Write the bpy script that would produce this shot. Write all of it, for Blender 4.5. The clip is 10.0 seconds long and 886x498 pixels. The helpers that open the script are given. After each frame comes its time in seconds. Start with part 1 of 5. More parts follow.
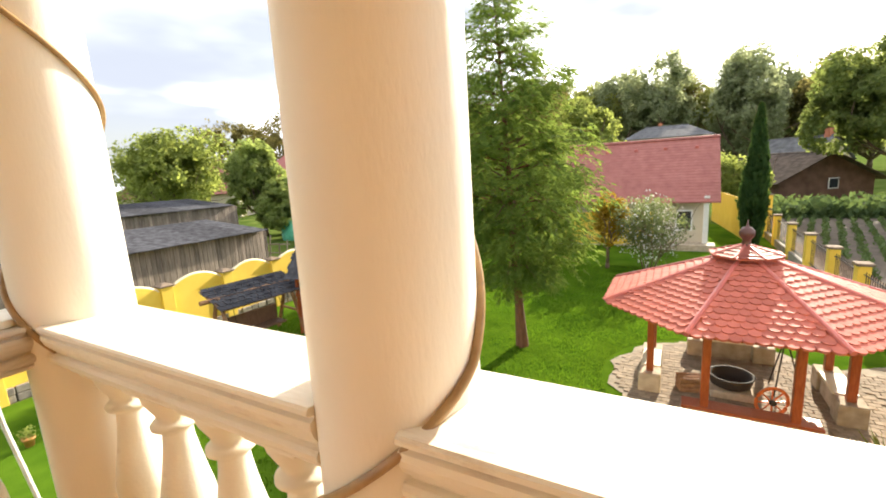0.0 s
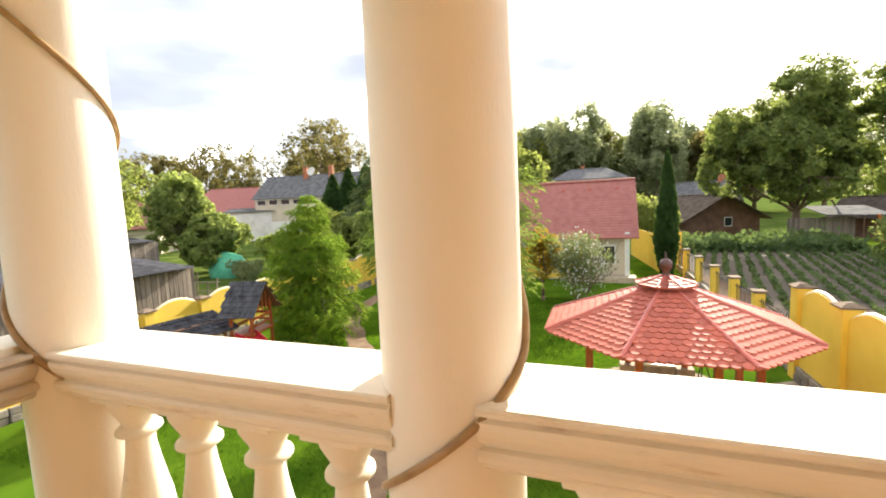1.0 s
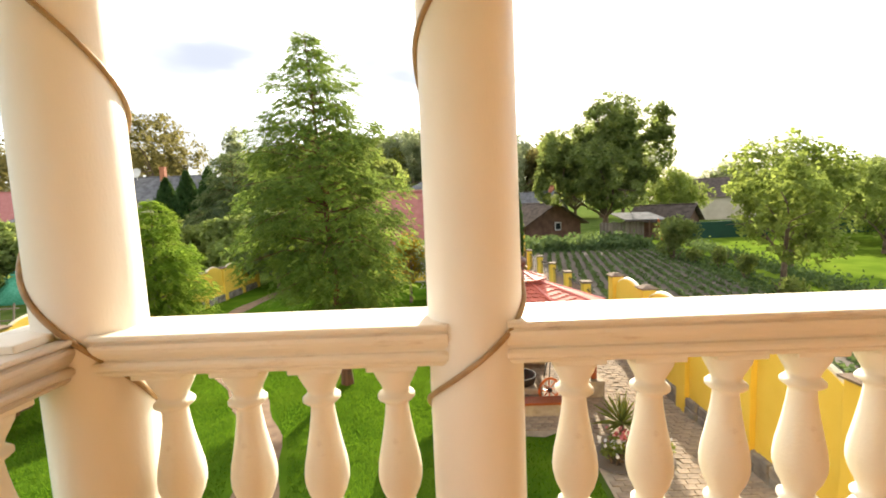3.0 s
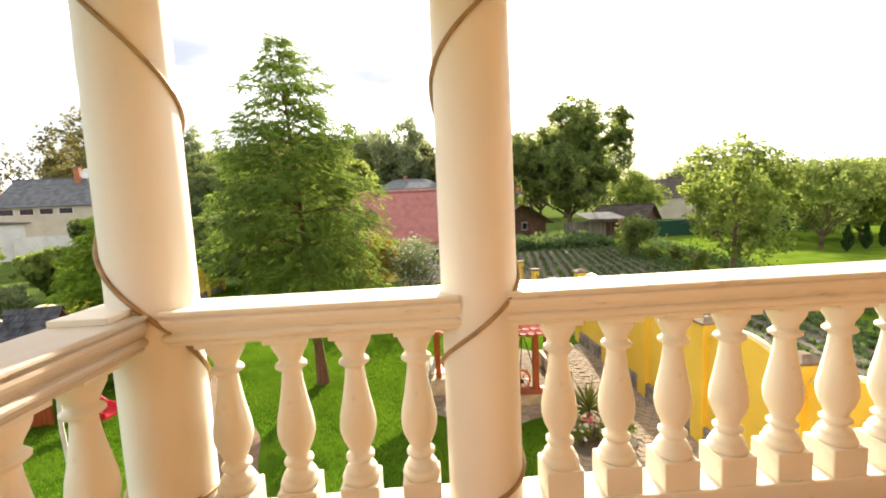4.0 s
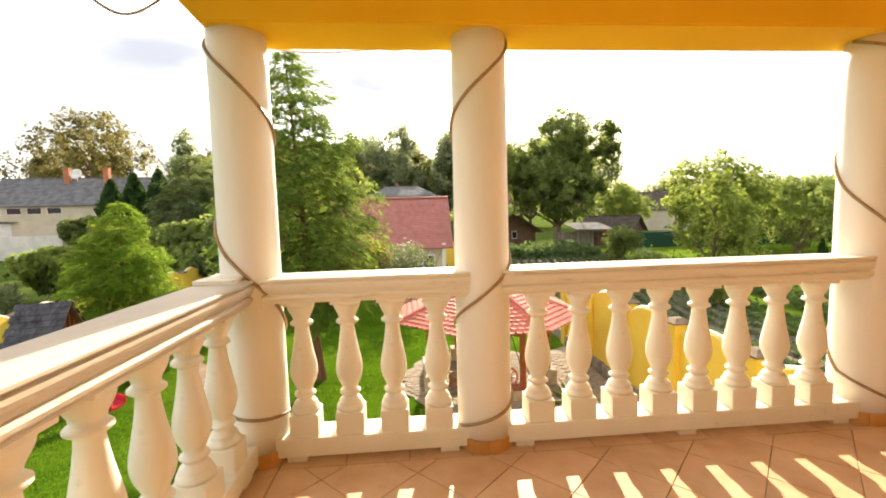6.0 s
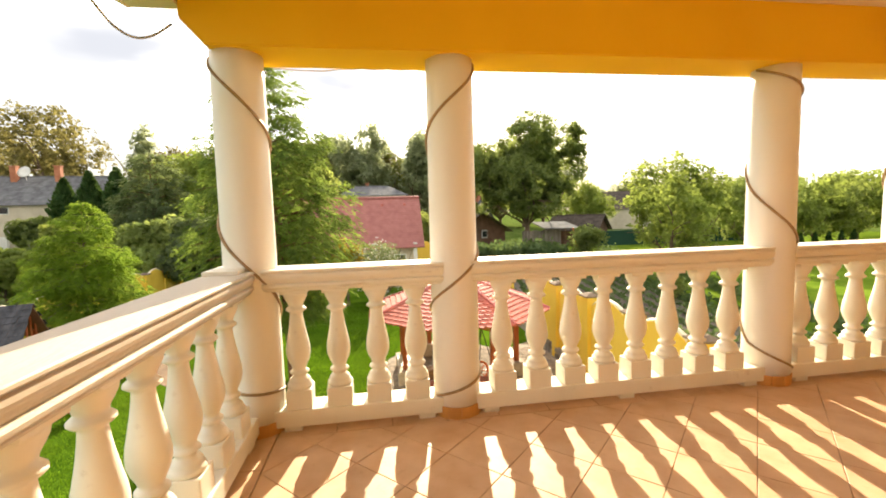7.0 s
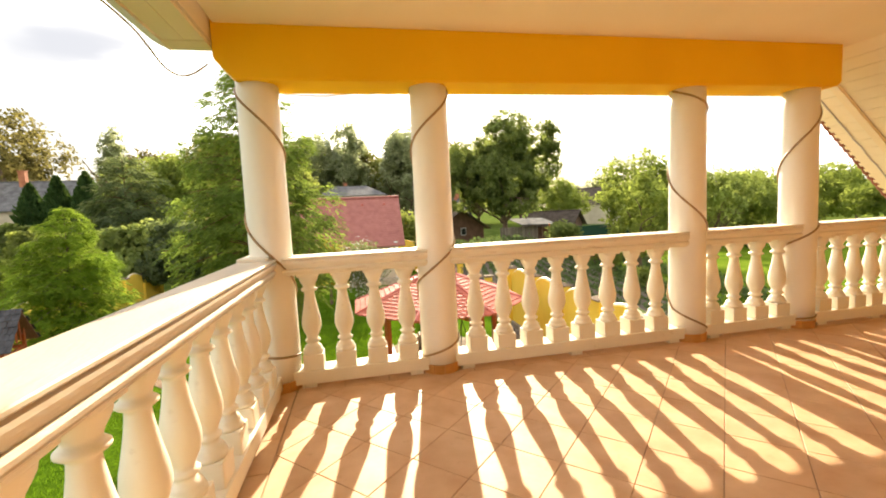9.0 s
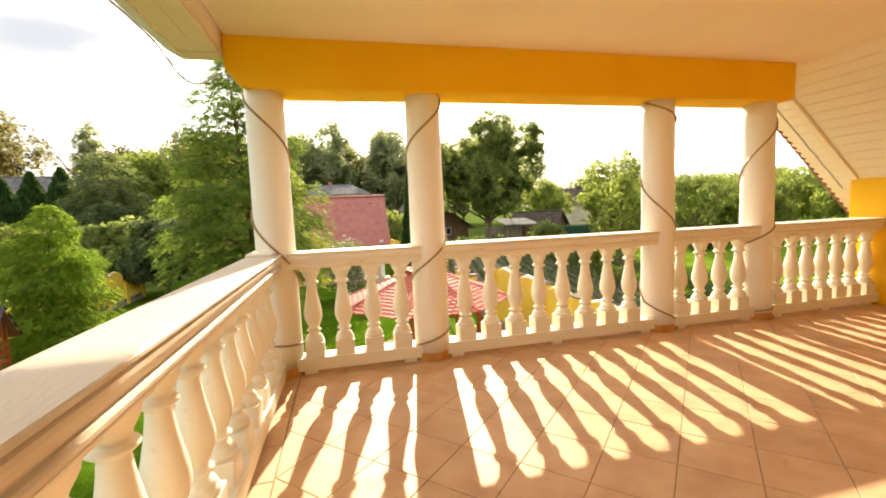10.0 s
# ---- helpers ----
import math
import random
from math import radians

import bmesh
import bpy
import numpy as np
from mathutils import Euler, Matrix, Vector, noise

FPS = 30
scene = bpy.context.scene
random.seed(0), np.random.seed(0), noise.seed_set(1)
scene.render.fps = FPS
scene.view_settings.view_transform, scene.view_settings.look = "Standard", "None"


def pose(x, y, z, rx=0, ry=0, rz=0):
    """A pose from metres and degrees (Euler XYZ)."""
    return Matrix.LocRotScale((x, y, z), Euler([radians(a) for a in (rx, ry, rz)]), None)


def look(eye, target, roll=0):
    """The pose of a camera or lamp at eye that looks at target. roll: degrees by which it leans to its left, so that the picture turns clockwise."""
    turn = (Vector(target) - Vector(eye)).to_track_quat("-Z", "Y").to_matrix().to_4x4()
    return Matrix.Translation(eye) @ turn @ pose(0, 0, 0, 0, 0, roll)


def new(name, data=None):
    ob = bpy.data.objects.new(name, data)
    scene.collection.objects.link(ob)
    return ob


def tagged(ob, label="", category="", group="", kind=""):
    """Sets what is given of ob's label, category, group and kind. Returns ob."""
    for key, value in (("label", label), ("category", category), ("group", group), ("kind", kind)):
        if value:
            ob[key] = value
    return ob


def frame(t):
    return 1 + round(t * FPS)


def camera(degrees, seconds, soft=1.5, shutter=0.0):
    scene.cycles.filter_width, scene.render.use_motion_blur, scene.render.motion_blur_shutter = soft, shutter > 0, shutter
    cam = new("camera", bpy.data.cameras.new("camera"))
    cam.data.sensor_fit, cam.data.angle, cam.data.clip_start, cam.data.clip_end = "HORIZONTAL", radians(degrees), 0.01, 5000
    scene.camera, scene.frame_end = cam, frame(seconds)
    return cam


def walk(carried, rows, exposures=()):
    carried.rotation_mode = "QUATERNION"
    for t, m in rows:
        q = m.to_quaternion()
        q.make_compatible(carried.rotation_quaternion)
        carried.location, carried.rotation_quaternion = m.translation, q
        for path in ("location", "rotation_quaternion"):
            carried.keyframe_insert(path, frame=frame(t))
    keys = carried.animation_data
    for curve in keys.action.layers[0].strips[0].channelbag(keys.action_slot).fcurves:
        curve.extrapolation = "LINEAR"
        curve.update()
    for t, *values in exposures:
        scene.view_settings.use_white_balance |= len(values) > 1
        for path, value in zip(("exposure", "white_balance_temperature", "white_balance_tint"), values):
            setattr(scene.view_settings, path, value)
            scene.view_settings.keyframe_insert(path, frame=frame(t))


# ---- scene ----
cam = camera(92.50, 10.0, soft=1.9)
PATH = [
    (0, (0.0297, -0.0644, 1.3255), (-0.9273, 1.6549, 0.9674), -3.204),
    (0.5, (-0.0279, -0.1834, 1.3236), (-0.8676, 1.6084, 1.0331), -2.594),
    (1, (-0.1028, -0.3036, 1.3149), (-0.7923, 1.5627, 1.1106), -2.503),
    (1.5, (-0.1894, -0.4317, 1.3106), (-0.7020, 1.4953, 1.1561), -1.929),
    (2, (-0.2785, -0.5533, 1.3113), (-0.6373, 1.4071, 1.1430), -2.046),
    (2.5, (-0.3639, -0.6638, 1.3040), (-0.5526, 1.3179, 1.1104), -2.251),
    (4, (-0.6069, -1.1017, 1.2823), (-0.5002, 0.8854, 1.0823), -2.661),
    (4.5, (-0.6641, -1.2552, 1.2814), (-0.5469, 0.7318, 1.0866), -2.601),
    (5, (-0.7119, -1.4099, 1.2788), (-0.6079, 0.5790, 1.0961), -2.555),
    (5.5, (-0.7413, -1.5754, 1.2654), (-0.6321, 0.4146, 1.0983), -2.057),
    (7, (-0.8400, -2.1067, 1.2611), (-0.5488, -0.1355, 1.0900), -1.655),
    (7.5, (-0.8613, -2.2639, 1.2445), (-0.5237, -0.3006, 1.0677), -2.158),
    (8, (-0.8869, -2.4258, 1.2477), (-0.4951, -0.4730, 1.0653), -2.206),
    (8.5, (-0.9223, -2.5878, 1.2489), (-0.5349, -0.6345, 1.0630), -2.659),
    (9, (-0.9676, -2.7415, 1.2451), (-0.5828, -0.7872, 1.0643), -2.792),
    (9.5, (-1.0327, -2.8755, 1.2555), (-0.6091, -0.9306, 1.0608), -2.600),
    (10, (-1.0862, -2.9971, 1.2498), (-0.6298, -1.0588, 1.0640), -2.386),
]
walk(cam, [(t, look(eye, target, roll)) for t, eye, target, roll in PATH],
     exposures=((0, 1.95, 6350, 10), (4, 1.95, 6500, 10), (7, 1.95, 6900, 10), (10, 1.95, 7050, 10)))

# ---- light ----
SUN_TO = Vector((0.172, 1.0, 0.455)).normalized()
world = bpy.data.worlds.new("world")
scene.world = world
world.use_nodes = True
wn, wl = world.node_tree.nodes, world.node_tree.links
wn.clear()
w_out = wn.new("ShaderNodeOutputWorld")
w_bg = wn.new("ShaderNodeBackground")
w_sky = wn.new("ShaderNodeTexSky")
w_sky.sky_type, w_sky.sun_disc = "NISHITA", False
w_sky.sun_elevation, w_sky.sun_rotation = math.asin(SUN_TO.z), math.atan2(SUN_TO.x, SUN_TO.y)
w_sky.air_density, w_sky.dust_density = 1.0, 2.5
w_gain = wn.new("ShaderNodeVectorMath")
w_gain.operation = "SCALE"
w_gain.inputs["Scale"].default_value = 0.025
w_co = wn.new("ShaderNodeTexCoord")
w_map = wn.new("ShaderNodeMapping")
w_map.inputs["Scale"].default_value = (1.3, 1.3, 4.2)
w_map.inputs["Location"].default_value = (0.4, 0.9, 0.35)
w_noise = wn.new("ShaderNodeTexNoise")
w_noise.inputs["Scale"].default_value = 2.1
w_noise.inputs["Detail"].default_value = 3.5
w_noise.inputs["Roughness"].default_value = 0.55
w_ramp = wn.new("ShaderNodeValToRGB")
w_ramp.color_ramp.elements[0].position, w_ramp.color_ramp.elements[0].color = 0.37, (0.12, 0.12, 0.12, 1)
w_ramp.color_ramp.elements[1].position, w_ramp.color_ramp.elements[1].color = 0.66, (1, 1, 1, 1)
w_soft = w_ramp.color_ramp.elements.new(0.52)
w_soft.color = (0.175, 0.175, 0.175, 1)
w_mix = wn.new("ShaderNodeMix")
w_mix.data_type = "RGBA"
w_mix.inputs[7].default_value = (1.6, 1.59, 1.58, 1)
wl.new(w_sky.outputs[0], w_gain.inputs[0])
wl.new(w_co.outputs["Generated"], w_map.inputs[0])
wl.new(w_map.outputs[0], w_noise.inputs["Vector"])
wl.new(w_noise.outputs["Fac"], w_ramp.inputs[0])
wl.new(w_ramp.outputs[0], w_mix.inputs[0])
wl.new(w_gain.outputs[0], w_mix.inputs[6])
# thinner places in the bright cloud, where grey-blue shows
w_last = w_mix.outputs[2]
for towards, size in (((-0.86, 0.46, 0.20), 0.24), ((-0.09, 0.955, 0.29), 0.27), ((-0.44, 0.845, 0.305), 0.17), ((-0.80, 0.58, 0.15), 0.12)):
    w_off = wn.new("ShaderNodeVectorMath")
    w_off.operation = "SUBTRACT"
    w_off.inputs[1].default_value = towards
    w_flat = wn.new("ShaderNodeVectorMath")
    w_flat.operation = "MULTIPLY"
    w_flat.inputs[1].default_value = (1.0, 1.0, 2.6)
    w_len = wn.new("ShaderNodeVectorMath")
    w_len.operation = "LENGTH"
    w_wave = wn.new("ShaderNodeMath")
    w_wave.operation = "MULTIPLY_ADD"
    w_wave.inputs[1].default_value = 0.3
    w_fall = wn.new("ShaderNodeMapRange")
    w_fall.interpolation_type = "SMOOTHSTEP"
    w_fall.inputs["From Min"].default_value, w_fall.inputs["From Max"].default_value = 0.15 + size, 0.15 + size * 0.12
    w_fall.inputs["To Max"].default_value = 0.97
    w_thin = wn.new("ShaderNodeMix")
    w_thin.data_type = "RGBA"
    w_thin.inputs[7].default_value = (0.235, 0.250, 0.285, 1)
    wl.new(w_co.outputs["Generated"], w_off.inputs[0])
    wl.new(w_off.outputs[0], w_flat.inputs[0])
    wl.new(w_flat.outputs[0], w_len.inputs[0])
    wl.new(w_noise.outputs["Fac"], w_wave.inputs[0])
    wl.new(w_len.outputs["Value"], w_wave.inputs[2])
    wl.new(w_wave.outputs[0], w_fall.inputs["Value"])
    wl.new(w_fall.outputs[0], w_thin.inputs[0])
    wl.new(w_last, w_thin.inputs[6])
    w_last = w_thin.outputs[2]
wl.new(w_last, w_bg.inputs["Color"])
w_bg.inputs["Strength"].default_value = 0.88
wl.new(w_bg.outputs[0], w_out.inputs[0])

sun_data = bpy.data.lights.new("sun", "SUN")
sun_data.energy, sun_data.angle, sun_data.color = 3.6, radians(0.6), (1.0, 0.89, 0.70)
sun = new("sun", sun_data)
sun.rotation_mode = "QUATERNION"
sun.rotation_quaternion = (-SUN_TO).to_track_quat("-Z", "Y")
sun.location = (10, 40, 30)


# ---- materials ----
def material(name, c1, c2, scale=6.0, rough=0.6, bump=0.1, fine=60.0, metal=0.0, stretch=(1, 1, 1), stain=None, vary=0.0, spec=0.4, island=False):
    """Two tones mixed by a coarse noise, fine bump, optional stains and piece-to-piece variation."""
    m = bpy.data.materials.new(name)
    m.use_nodes = True
    n, l = m.node_tree.nodes, m.node_tree.links
    b = n["Principled BSDF"]
    co = n.new("ShaderNodeTexCoord")
    mp = n.new("ShaderNodeMapping")
    mp.inputs["Scale"].default_value = stretch
    l.new(co.outputs["Object"], mp.inputs[0])
    n1 = n.new("ShaderNodeTexNoise")
    n1.inputs["Scale"].default_value, n1.inputs["Detail"].default_value = scale, 6
    l.new(mp.outputs[0], n1.inputs["Vector"])
    r = n.new("ShaderNodeValToRGB")
    r.color_ramp.elements[0].position, r.color_ramp.elements[1].position = 0.32, 0.68
    r.color_ramp.elements[0].color, r.color_ramp.elements[1].color = (*c1, 1), (*c2, 1)
    l.new(n1.outputs["Fac"], r.inputs[0])
    out = r.outputs[0]
    if stain:
        n3 = n.new("ShaderNodeTexNoise")
        n3.inputs["Scale"].default_value, n3.inputs["Detail"].default_value, n3.inputs["Roughness"].default_value = stain[1], 8, 0.7
        l.new(mp.outputs[0], n3.inputs["Vector"])
        r3 = n.new("ShaderNodeValToRGB")
        r3.color_ramp.elements[0].position, r3.color_ramp.elements[1].position = stain[2], stain[2] + 0.12
        r3.color_ramp.elements[0].color, r3.color_ramp.elements[1].color = (0, 0, 0, 1), (stain[3],) * 3 + (1,)
        l.new(n3.outputs["Fac"], r3.inputs[0])
        mx = n.new("ShaderNodeMix")
        mx.data_type = "RGBA"
        l.new(r3.outputs[0], mx.inputs[0])
        l.new(out, mx.inputs[6])
        mx.inputs[7].default_value = (*stain[0], 1)
        out = mx.outputs[2]
    if vary:
        if island:
            rnd = n.new("ShaderNodeNewGeometry").outputs["Random Per Island"]
        else:
            rnd = n.new("ShaderNodeObjectInfo").outputs["Random"]
        mr = n.new("ShaderNodeMapRange")
        mr.inputs["To Min"].default_value, mr.inputs["To Max"].default_value = 1 - vary, 1 + vary
        l.new(rnd, mr.inputs["Value"])
        hs = n.new("ShaderNodeHueSaturation")
        l.new(mr.outputs[0], hs.inputs["Value"])
        l.new(out, hs.inputs["Color"])
        out = hs.outputs[0]
    l.new(out, b.inputs["Base Color"])
    n2 = n.new("ShaderNodeTexNoise")
    n2.inputs["Scale"].default_value, n2.inputs["Detail"].default_value = fine, 4
    l.new(mp.outputs[0], n2.inputs["Vector"])
    bp = n.new("ShaderNodeBump")
    bp.inputs["Strength"].default_value, bp.inputs["Distance"].default_value = bump, 0.01
    l.new(n2.outputs["Fac"], bp.inputs["Height"])
    l.new(bp.outputs[0], b.inputs["Normal"])
    b.inputs["Roughness"].default_value, b.inputs["Metallic"].default_value = rough, metal
    b.inputs["Specular IOR Level"].default_value = spec
    return m


def foliage(name, c1, c2, through_colour, share=0.45):
    """Leaves: a dull face and light let through, leaf by leaf in other tones."""
    m = bpy.data.materials.new(name)
    m.use_nodes = True
    n, l = m.node_tree.nodes, m.node_tree.links
    b, out = n["Principled BSDF"], n["Material Output"]
    g = n.new("ShaderNodeNewGeometry")
    r = n.new("ShaderNodeValToRGB")
    r.color_ramp.elements[0].color, r.color_ramp.elements[1].color = (*c1, 1), (*c2, 1)
    l.new(g.outputs["Random Per Island"], r.inputs[0])
    co = n.new("ShaderNodeTexCoord")
    nz = n.new("ShaderNodeTexNoise")
    nz.inputs["Scale"].default_value, nz.inputs["Detail"].default_value = 0.7, 3
    l.new(co.outputs["Object"], nz.inputs["Vector"])
    mr = n.new("ShaderNodeMapRange")
    mr.inputs["From Min"].default_value, mr.inputs["From Max"].default_value = 0.3, 0.7
    mr.inputs["To Min"].default_value, mr.inputs["To Max"].default_value = 0.7, 1.3
    l.new(nz.outputs["Fac"], mr.inputs["Value"])
    hs = n.new("ShaderNodeHueSaturation")
    l.new(mr.outputs[0], hs.inputs["Value"])
    l.new(r.outputs[0], hs.inputs["Color"])
    l.new(hs.outputs[0], b.inputs["Base Color"])
    b.inputs["Roughness"].default_value = 0.85
    b.inputs["Specular IOR Level"].default_value = 0.03
    t = n.new("ShaderNodeBsdfTranslucent")
    hs2 = n.new("ShaderNodeHueSaturation")
    hs2.inputs["Color"].default_value = (*through_colour, 1)
    l.new(mr.outputs[0], hs2.inputs["Value"])
    l.new(hs2.outputs[0], t.inputs["Color"])
    mx = n.new("ShaderNodeMixShader")
    mx.inputs[0].default_value = share
    l.new(b.outputs[0], mx.inputs[1])
    l.new(t.outputs[0], mx.inputs[2])
    l.new(mx.outputs[0], out.inputs["Surface"])
    return m


def plain(name, colour, rough=0.5, metal=0.0):
    return material(name, tuple(c * 0.9 for c in colour), colour, 4.0, rough, 0.05, 80.0, metal)


CREAM = material("cream masonry paint", (0.84, 0.775, 0.635), (0.88, 0.825, 0.70), 3.0, 0.55, 0.12, 90.0, stain=((0.40, 0.27, 0.14), 9.0, 0.61, 0.45))
CREAM_RAIL_X = material("weathered cream rail along x", (0.80, 0.72, 0.57), (0.86, 0.79, 0.65), 3.0, 0.55, 0.2, 90.0, stain=((0.42, 0.27, 0.13), 16.0, 0.56, 0.5), stretch=(0.22, 1, 1))
# side rail: base colour holds shade as well as wear, so darker than x
CREAM_RAIL_Y_SHADED = material("weathered and shade-darkened cream rail along y", (0.52, 0.445, 0.34), (0.64, 0.565, 0.445), 3.0, 0.55, 0.2, 90.0, stain=((0.40, 0.30, 0.20), 14.0, 0.56, 0.25), stretch=(1, 0.3, 1))
CREAM_COLUMN = material("cream column paint", (0.85, 0.795, 0.70), (0.89, 0.845, 0.76), 1.6, 0.5, 0.08, 120.0, stain=((0.55, 0.43, 0.28), 2.5, 0.7, 0.25), stretch=(1, 1, 0.35))
YELLOW = material("ochre wall paint", (0.88, 0.49, 0.012), (0.93, 0.54, 0.018), 2.0, 0.7, 0.25, 160.0)
YELLOW_FENCE = material("yellow fence paint", (0.74, 0.50, 0.06), (0.80, 0.56, 0.08), 1.5, 0.75, 0.25, 70.0, stain=((0.45, 0.30, 0.08), 2.2, 0.64, 0.3))
WHITE_BOARD = material("white boards", (0.84, 0.735, 0.54), (0.88, 0.78, 0.59), 2.0, 0.5, 0.05, 40.0, stretch=(1, 0.2, 1))
CEILING_PAINT = material("ceiling paint", (0.83, 0.70, 0.48), (0.87, 0.745, 0.53), 1.2, 0.8, 0.08, 120.0)
TILE = material("terrace tile", (0.575, 0.35, 0.20), (0.685, 0.46, 0.285), 5.0, 0.56, 0.06, 50.0, stain=((0.43, 0.245, 0.13), 11.0, 0.58, 0.4), vary=0.05, spec=0.22)
GROUT = material("tile grout", (0.36, 0.21, 0.115), (0.46, 0.29, 0.165), 20.0, 0.9, 0.2)
SKIRT = material("terracotta skirting", (0.54, 0.25, 0.07), (0.66, 0.33, 0.10), 9.0, 0.45, 0.08, vary=0.1)
ROPE = material("light rope", (0.30, 0.19, 0.09), (0.42, 0.28, 0.14), 30.0, 0.35, 0.1)
CABLE = plain("grey cable", (0.45, 0.40, 0.36))
ROOF_RED = material("red shingle", (0.40, 0.115, 0.085), (0.50, 0.16, 0.115), 5.0, 0.5, 0.15, 120.0, vary=0.14, spec=0.05)
ROOF_RED_JOINED = material("red shingle joined", (0.40, 0.115, 0.085), (0.50, 0.16, 0.115), 5.0, 0.5, 0.15, 120.0, vary=0.14, spec=0.08, island=True)
VERGE_TILE = material("weathered clay verge", (0.16, 0.06, 0.035), (0.27, 0.10, 0.06), 6.0, 0.85, 0.3, spec=0.1)
RED_METAL = material("red ridge metal", (0.42, 0.10, 0.08), (0.50, 0.14, 0.11), 3.0, 0.35, 0.05)
RED_WOOD = material("red-brown stained wood", (0.26, 0.055, 0.018), (0.38, 0.095, 0.03), 12.0, 0.4, 0.15, 80.0, stretch=(4, 4, 0.6))
DARK_WOOD = material("dark weathered wood", (0.10, 0.055, 0.035), (0.19, 0.11, 0.07), 10.0, 0.75, 0.3, 60.0, stretch=(4, 4, 0.5))
GREY_WOOD = material("grey old boards", (0.13, 0.105, 0.09), (0.27, 0.22, 0.18), 6.0, 0.85, 0.35, 40.0, stretch=(5, 5, 0.4), vary=0.3)
LOG = material("log bark", (0.22, 0.11, 0.05), (0.36, 0.19, 0.09), 9.0, 0.7, 0.3, 40.0)
FELT = material("roofing felt", (0.035, 0.035, 0.04), (0.085, 0.085, 0.095), 4.0, 1.0, 0.4, 90.0, vary=0.25, spec=0.02)
ASBESTOS = material("grey sheet roof", (0.095, 0.095, 0.10), (0.17, 0.17, 0.175), 1.5, 0.8, 0.3, 30.0, stain=((0.10, 0.10, 0.08), 1.2, 0.56, 0.6), spec=0.04)
OLD_TILE = material("old clay roof", (0.075, 0.062, 0.055), (0.145, 0.118, 0.10), 2.0, 0.8, 0.4, 25.0, stain=((0.14, 0.11, 0.09), 1.5, 0.55, 0.6), vary=0.2, spec=0.0)
STONE = material("sandstone block", (0.34, 0.27, 0.19), (0.50, 0.41, 0.30), 6.0, 0.85, 0.5, 40.0, vary=0.2)
RUBBLE = material("grey rubble stone", (0.16, 0.14, 0.12), (0.32, 0.28, 0.23), 5.0, 0.9, 0.5, 40.0, vary=0.25)
PAVER = material("grey-brown paver", (0.24, 0.185, 0.135), (0.35, 0.28, 0.205), 8.0, 0.9, 0.4, 60.0, vary=0.18, spec=0.2)
PAVER_JOINED = material("grey-brown paver joined", (0.24, 0.185, 0.135), (0.35, 0.28, 0.205), 8.0, 0.9, 0.4, 60.0, vary=0.18, spec=0.2, island=True)
SAND = material("joint sand", (0.22, 0.18, 0.13), (0.32, 0.27, 0.20), 5.0, 0.95, 0.4)
EARTH = material("garden path earth", (0.15, 0.09, 0.055), (0.24, 0.155, 0.095), 3.0, 0.95, 0.6, 30.0)
SOIL = material("field soil", (0.085, 0.066, 0.050), (0.14, 0.112, 0.085), 1.2, 0.95, 0.6, 8.0)
LAWN = material("lawn", (0.040, 0.090, 0.006), (0.086, 0.150, 0.011), 0.9, 1.0, 0.8, 45.0, stain=((0.085, 0.15, 0.012), 2.5, 0.56, 0.4), spec=0.0)
NEIGHBOUR_LAWN = material("dry mown lawn", (0.085, 0.140, 0.014), (0.15, 0.215, 0.024), 0.7, 1.0, 0.8, 40.0, stain=((0.17, 0.19, 0.04), 1.6, 0.56, 0.4), spec=0.0)
MEADOW = material("rough meadow", (0.05, 0.085, 0.016), (0.11, 0.14, 0.035), 0.35, 1.0, 0.8, 6.0, stain=((0.15, 0.12, 0.06), 0.6, 0.58, 0.5), spec=0.0)
WHITE_WALL = material("white render", (0.62, 0.60, 0.56), (0.74, 0.72, 0.68), 0.8, 0.85, 0.2, 15.0, stain=((0.40, 0.35, 0.28), 0.5, 0.55, 0.5))
BEIGE_WALL = material("beige render", (0.50, 0.43, 0.32), (0.60, 0.53, 0.41), 0.8, 0.85, 0.2, 15.0)
BRICK_WALL = material("red-brown brick wall", (0.11, 0.06, 0.045), (0.19, 0.105, 0.075), 1.4, 0.9, 0.5, 14.0)
GLASS_DARK = plain("dark glass", (0.03, 0.035, 0.04), 0.1)
WHITE_TRIM = plain("white trim", (0.78, 0.77, 0.74))
BLACK_METAL = plain("dark iron", (0.045, 0.035, 0.03), 0.8)
FINIAL = plain("brown finial", (0.10, 0.045, 0.04), 0.35)
CAP_STONE = material("grey-brown cap tile", (0.15, 0.11, 0.08), (0.24, 0.18, 0.13), 8.0, 0.9, 0.3, spec=0.12)
COPING = plain("cream coping", (0.72, 0.64, 0.46))
RED_PLASTIC = plain("red plastic", (0.42, 0.02, 0.035), 0.25)
NET_GREEN = material("green netting", (0.05, 0.30, 0.17), (0.12, 0.44, 0.28), 9.0, 0.6, 0.4, 30.0)
ORANGE_THING = plain("orange paint", (0.62, 0.14, 0.03), 0.35)
GREEN_TARP = plain("green tarpaulin", (0.014, 0.060, 0.038), 0.7)
BARK = material("bark", (0.09, 0.06, 0.04), (0.20, 0.14, 0.09), 8.0, 0.9, 0.6, 25.0, stretch=(3, 3, 0.5))
BARK_RED = material("reddish bark", (0.10, 0.048, 0.026), (0.19, 0.09, 0.05), 8.0, 0.9, 0.5, 25.0, stretch=(3, 3, 0.5))
LEAF_CYPRESS = foliage("cypress needles", (0.045, 0.088, 0.022), (0.13, 0.19, 0.046), (0.27, 0.36, 0.06), 0.46)
LEAF_YOUNG = foliage("young cypress needles", (0.065, 0.13, 0.016), (0.145, 0.235, 0.028), (0.31, 0.42, 0.05), 0.5)
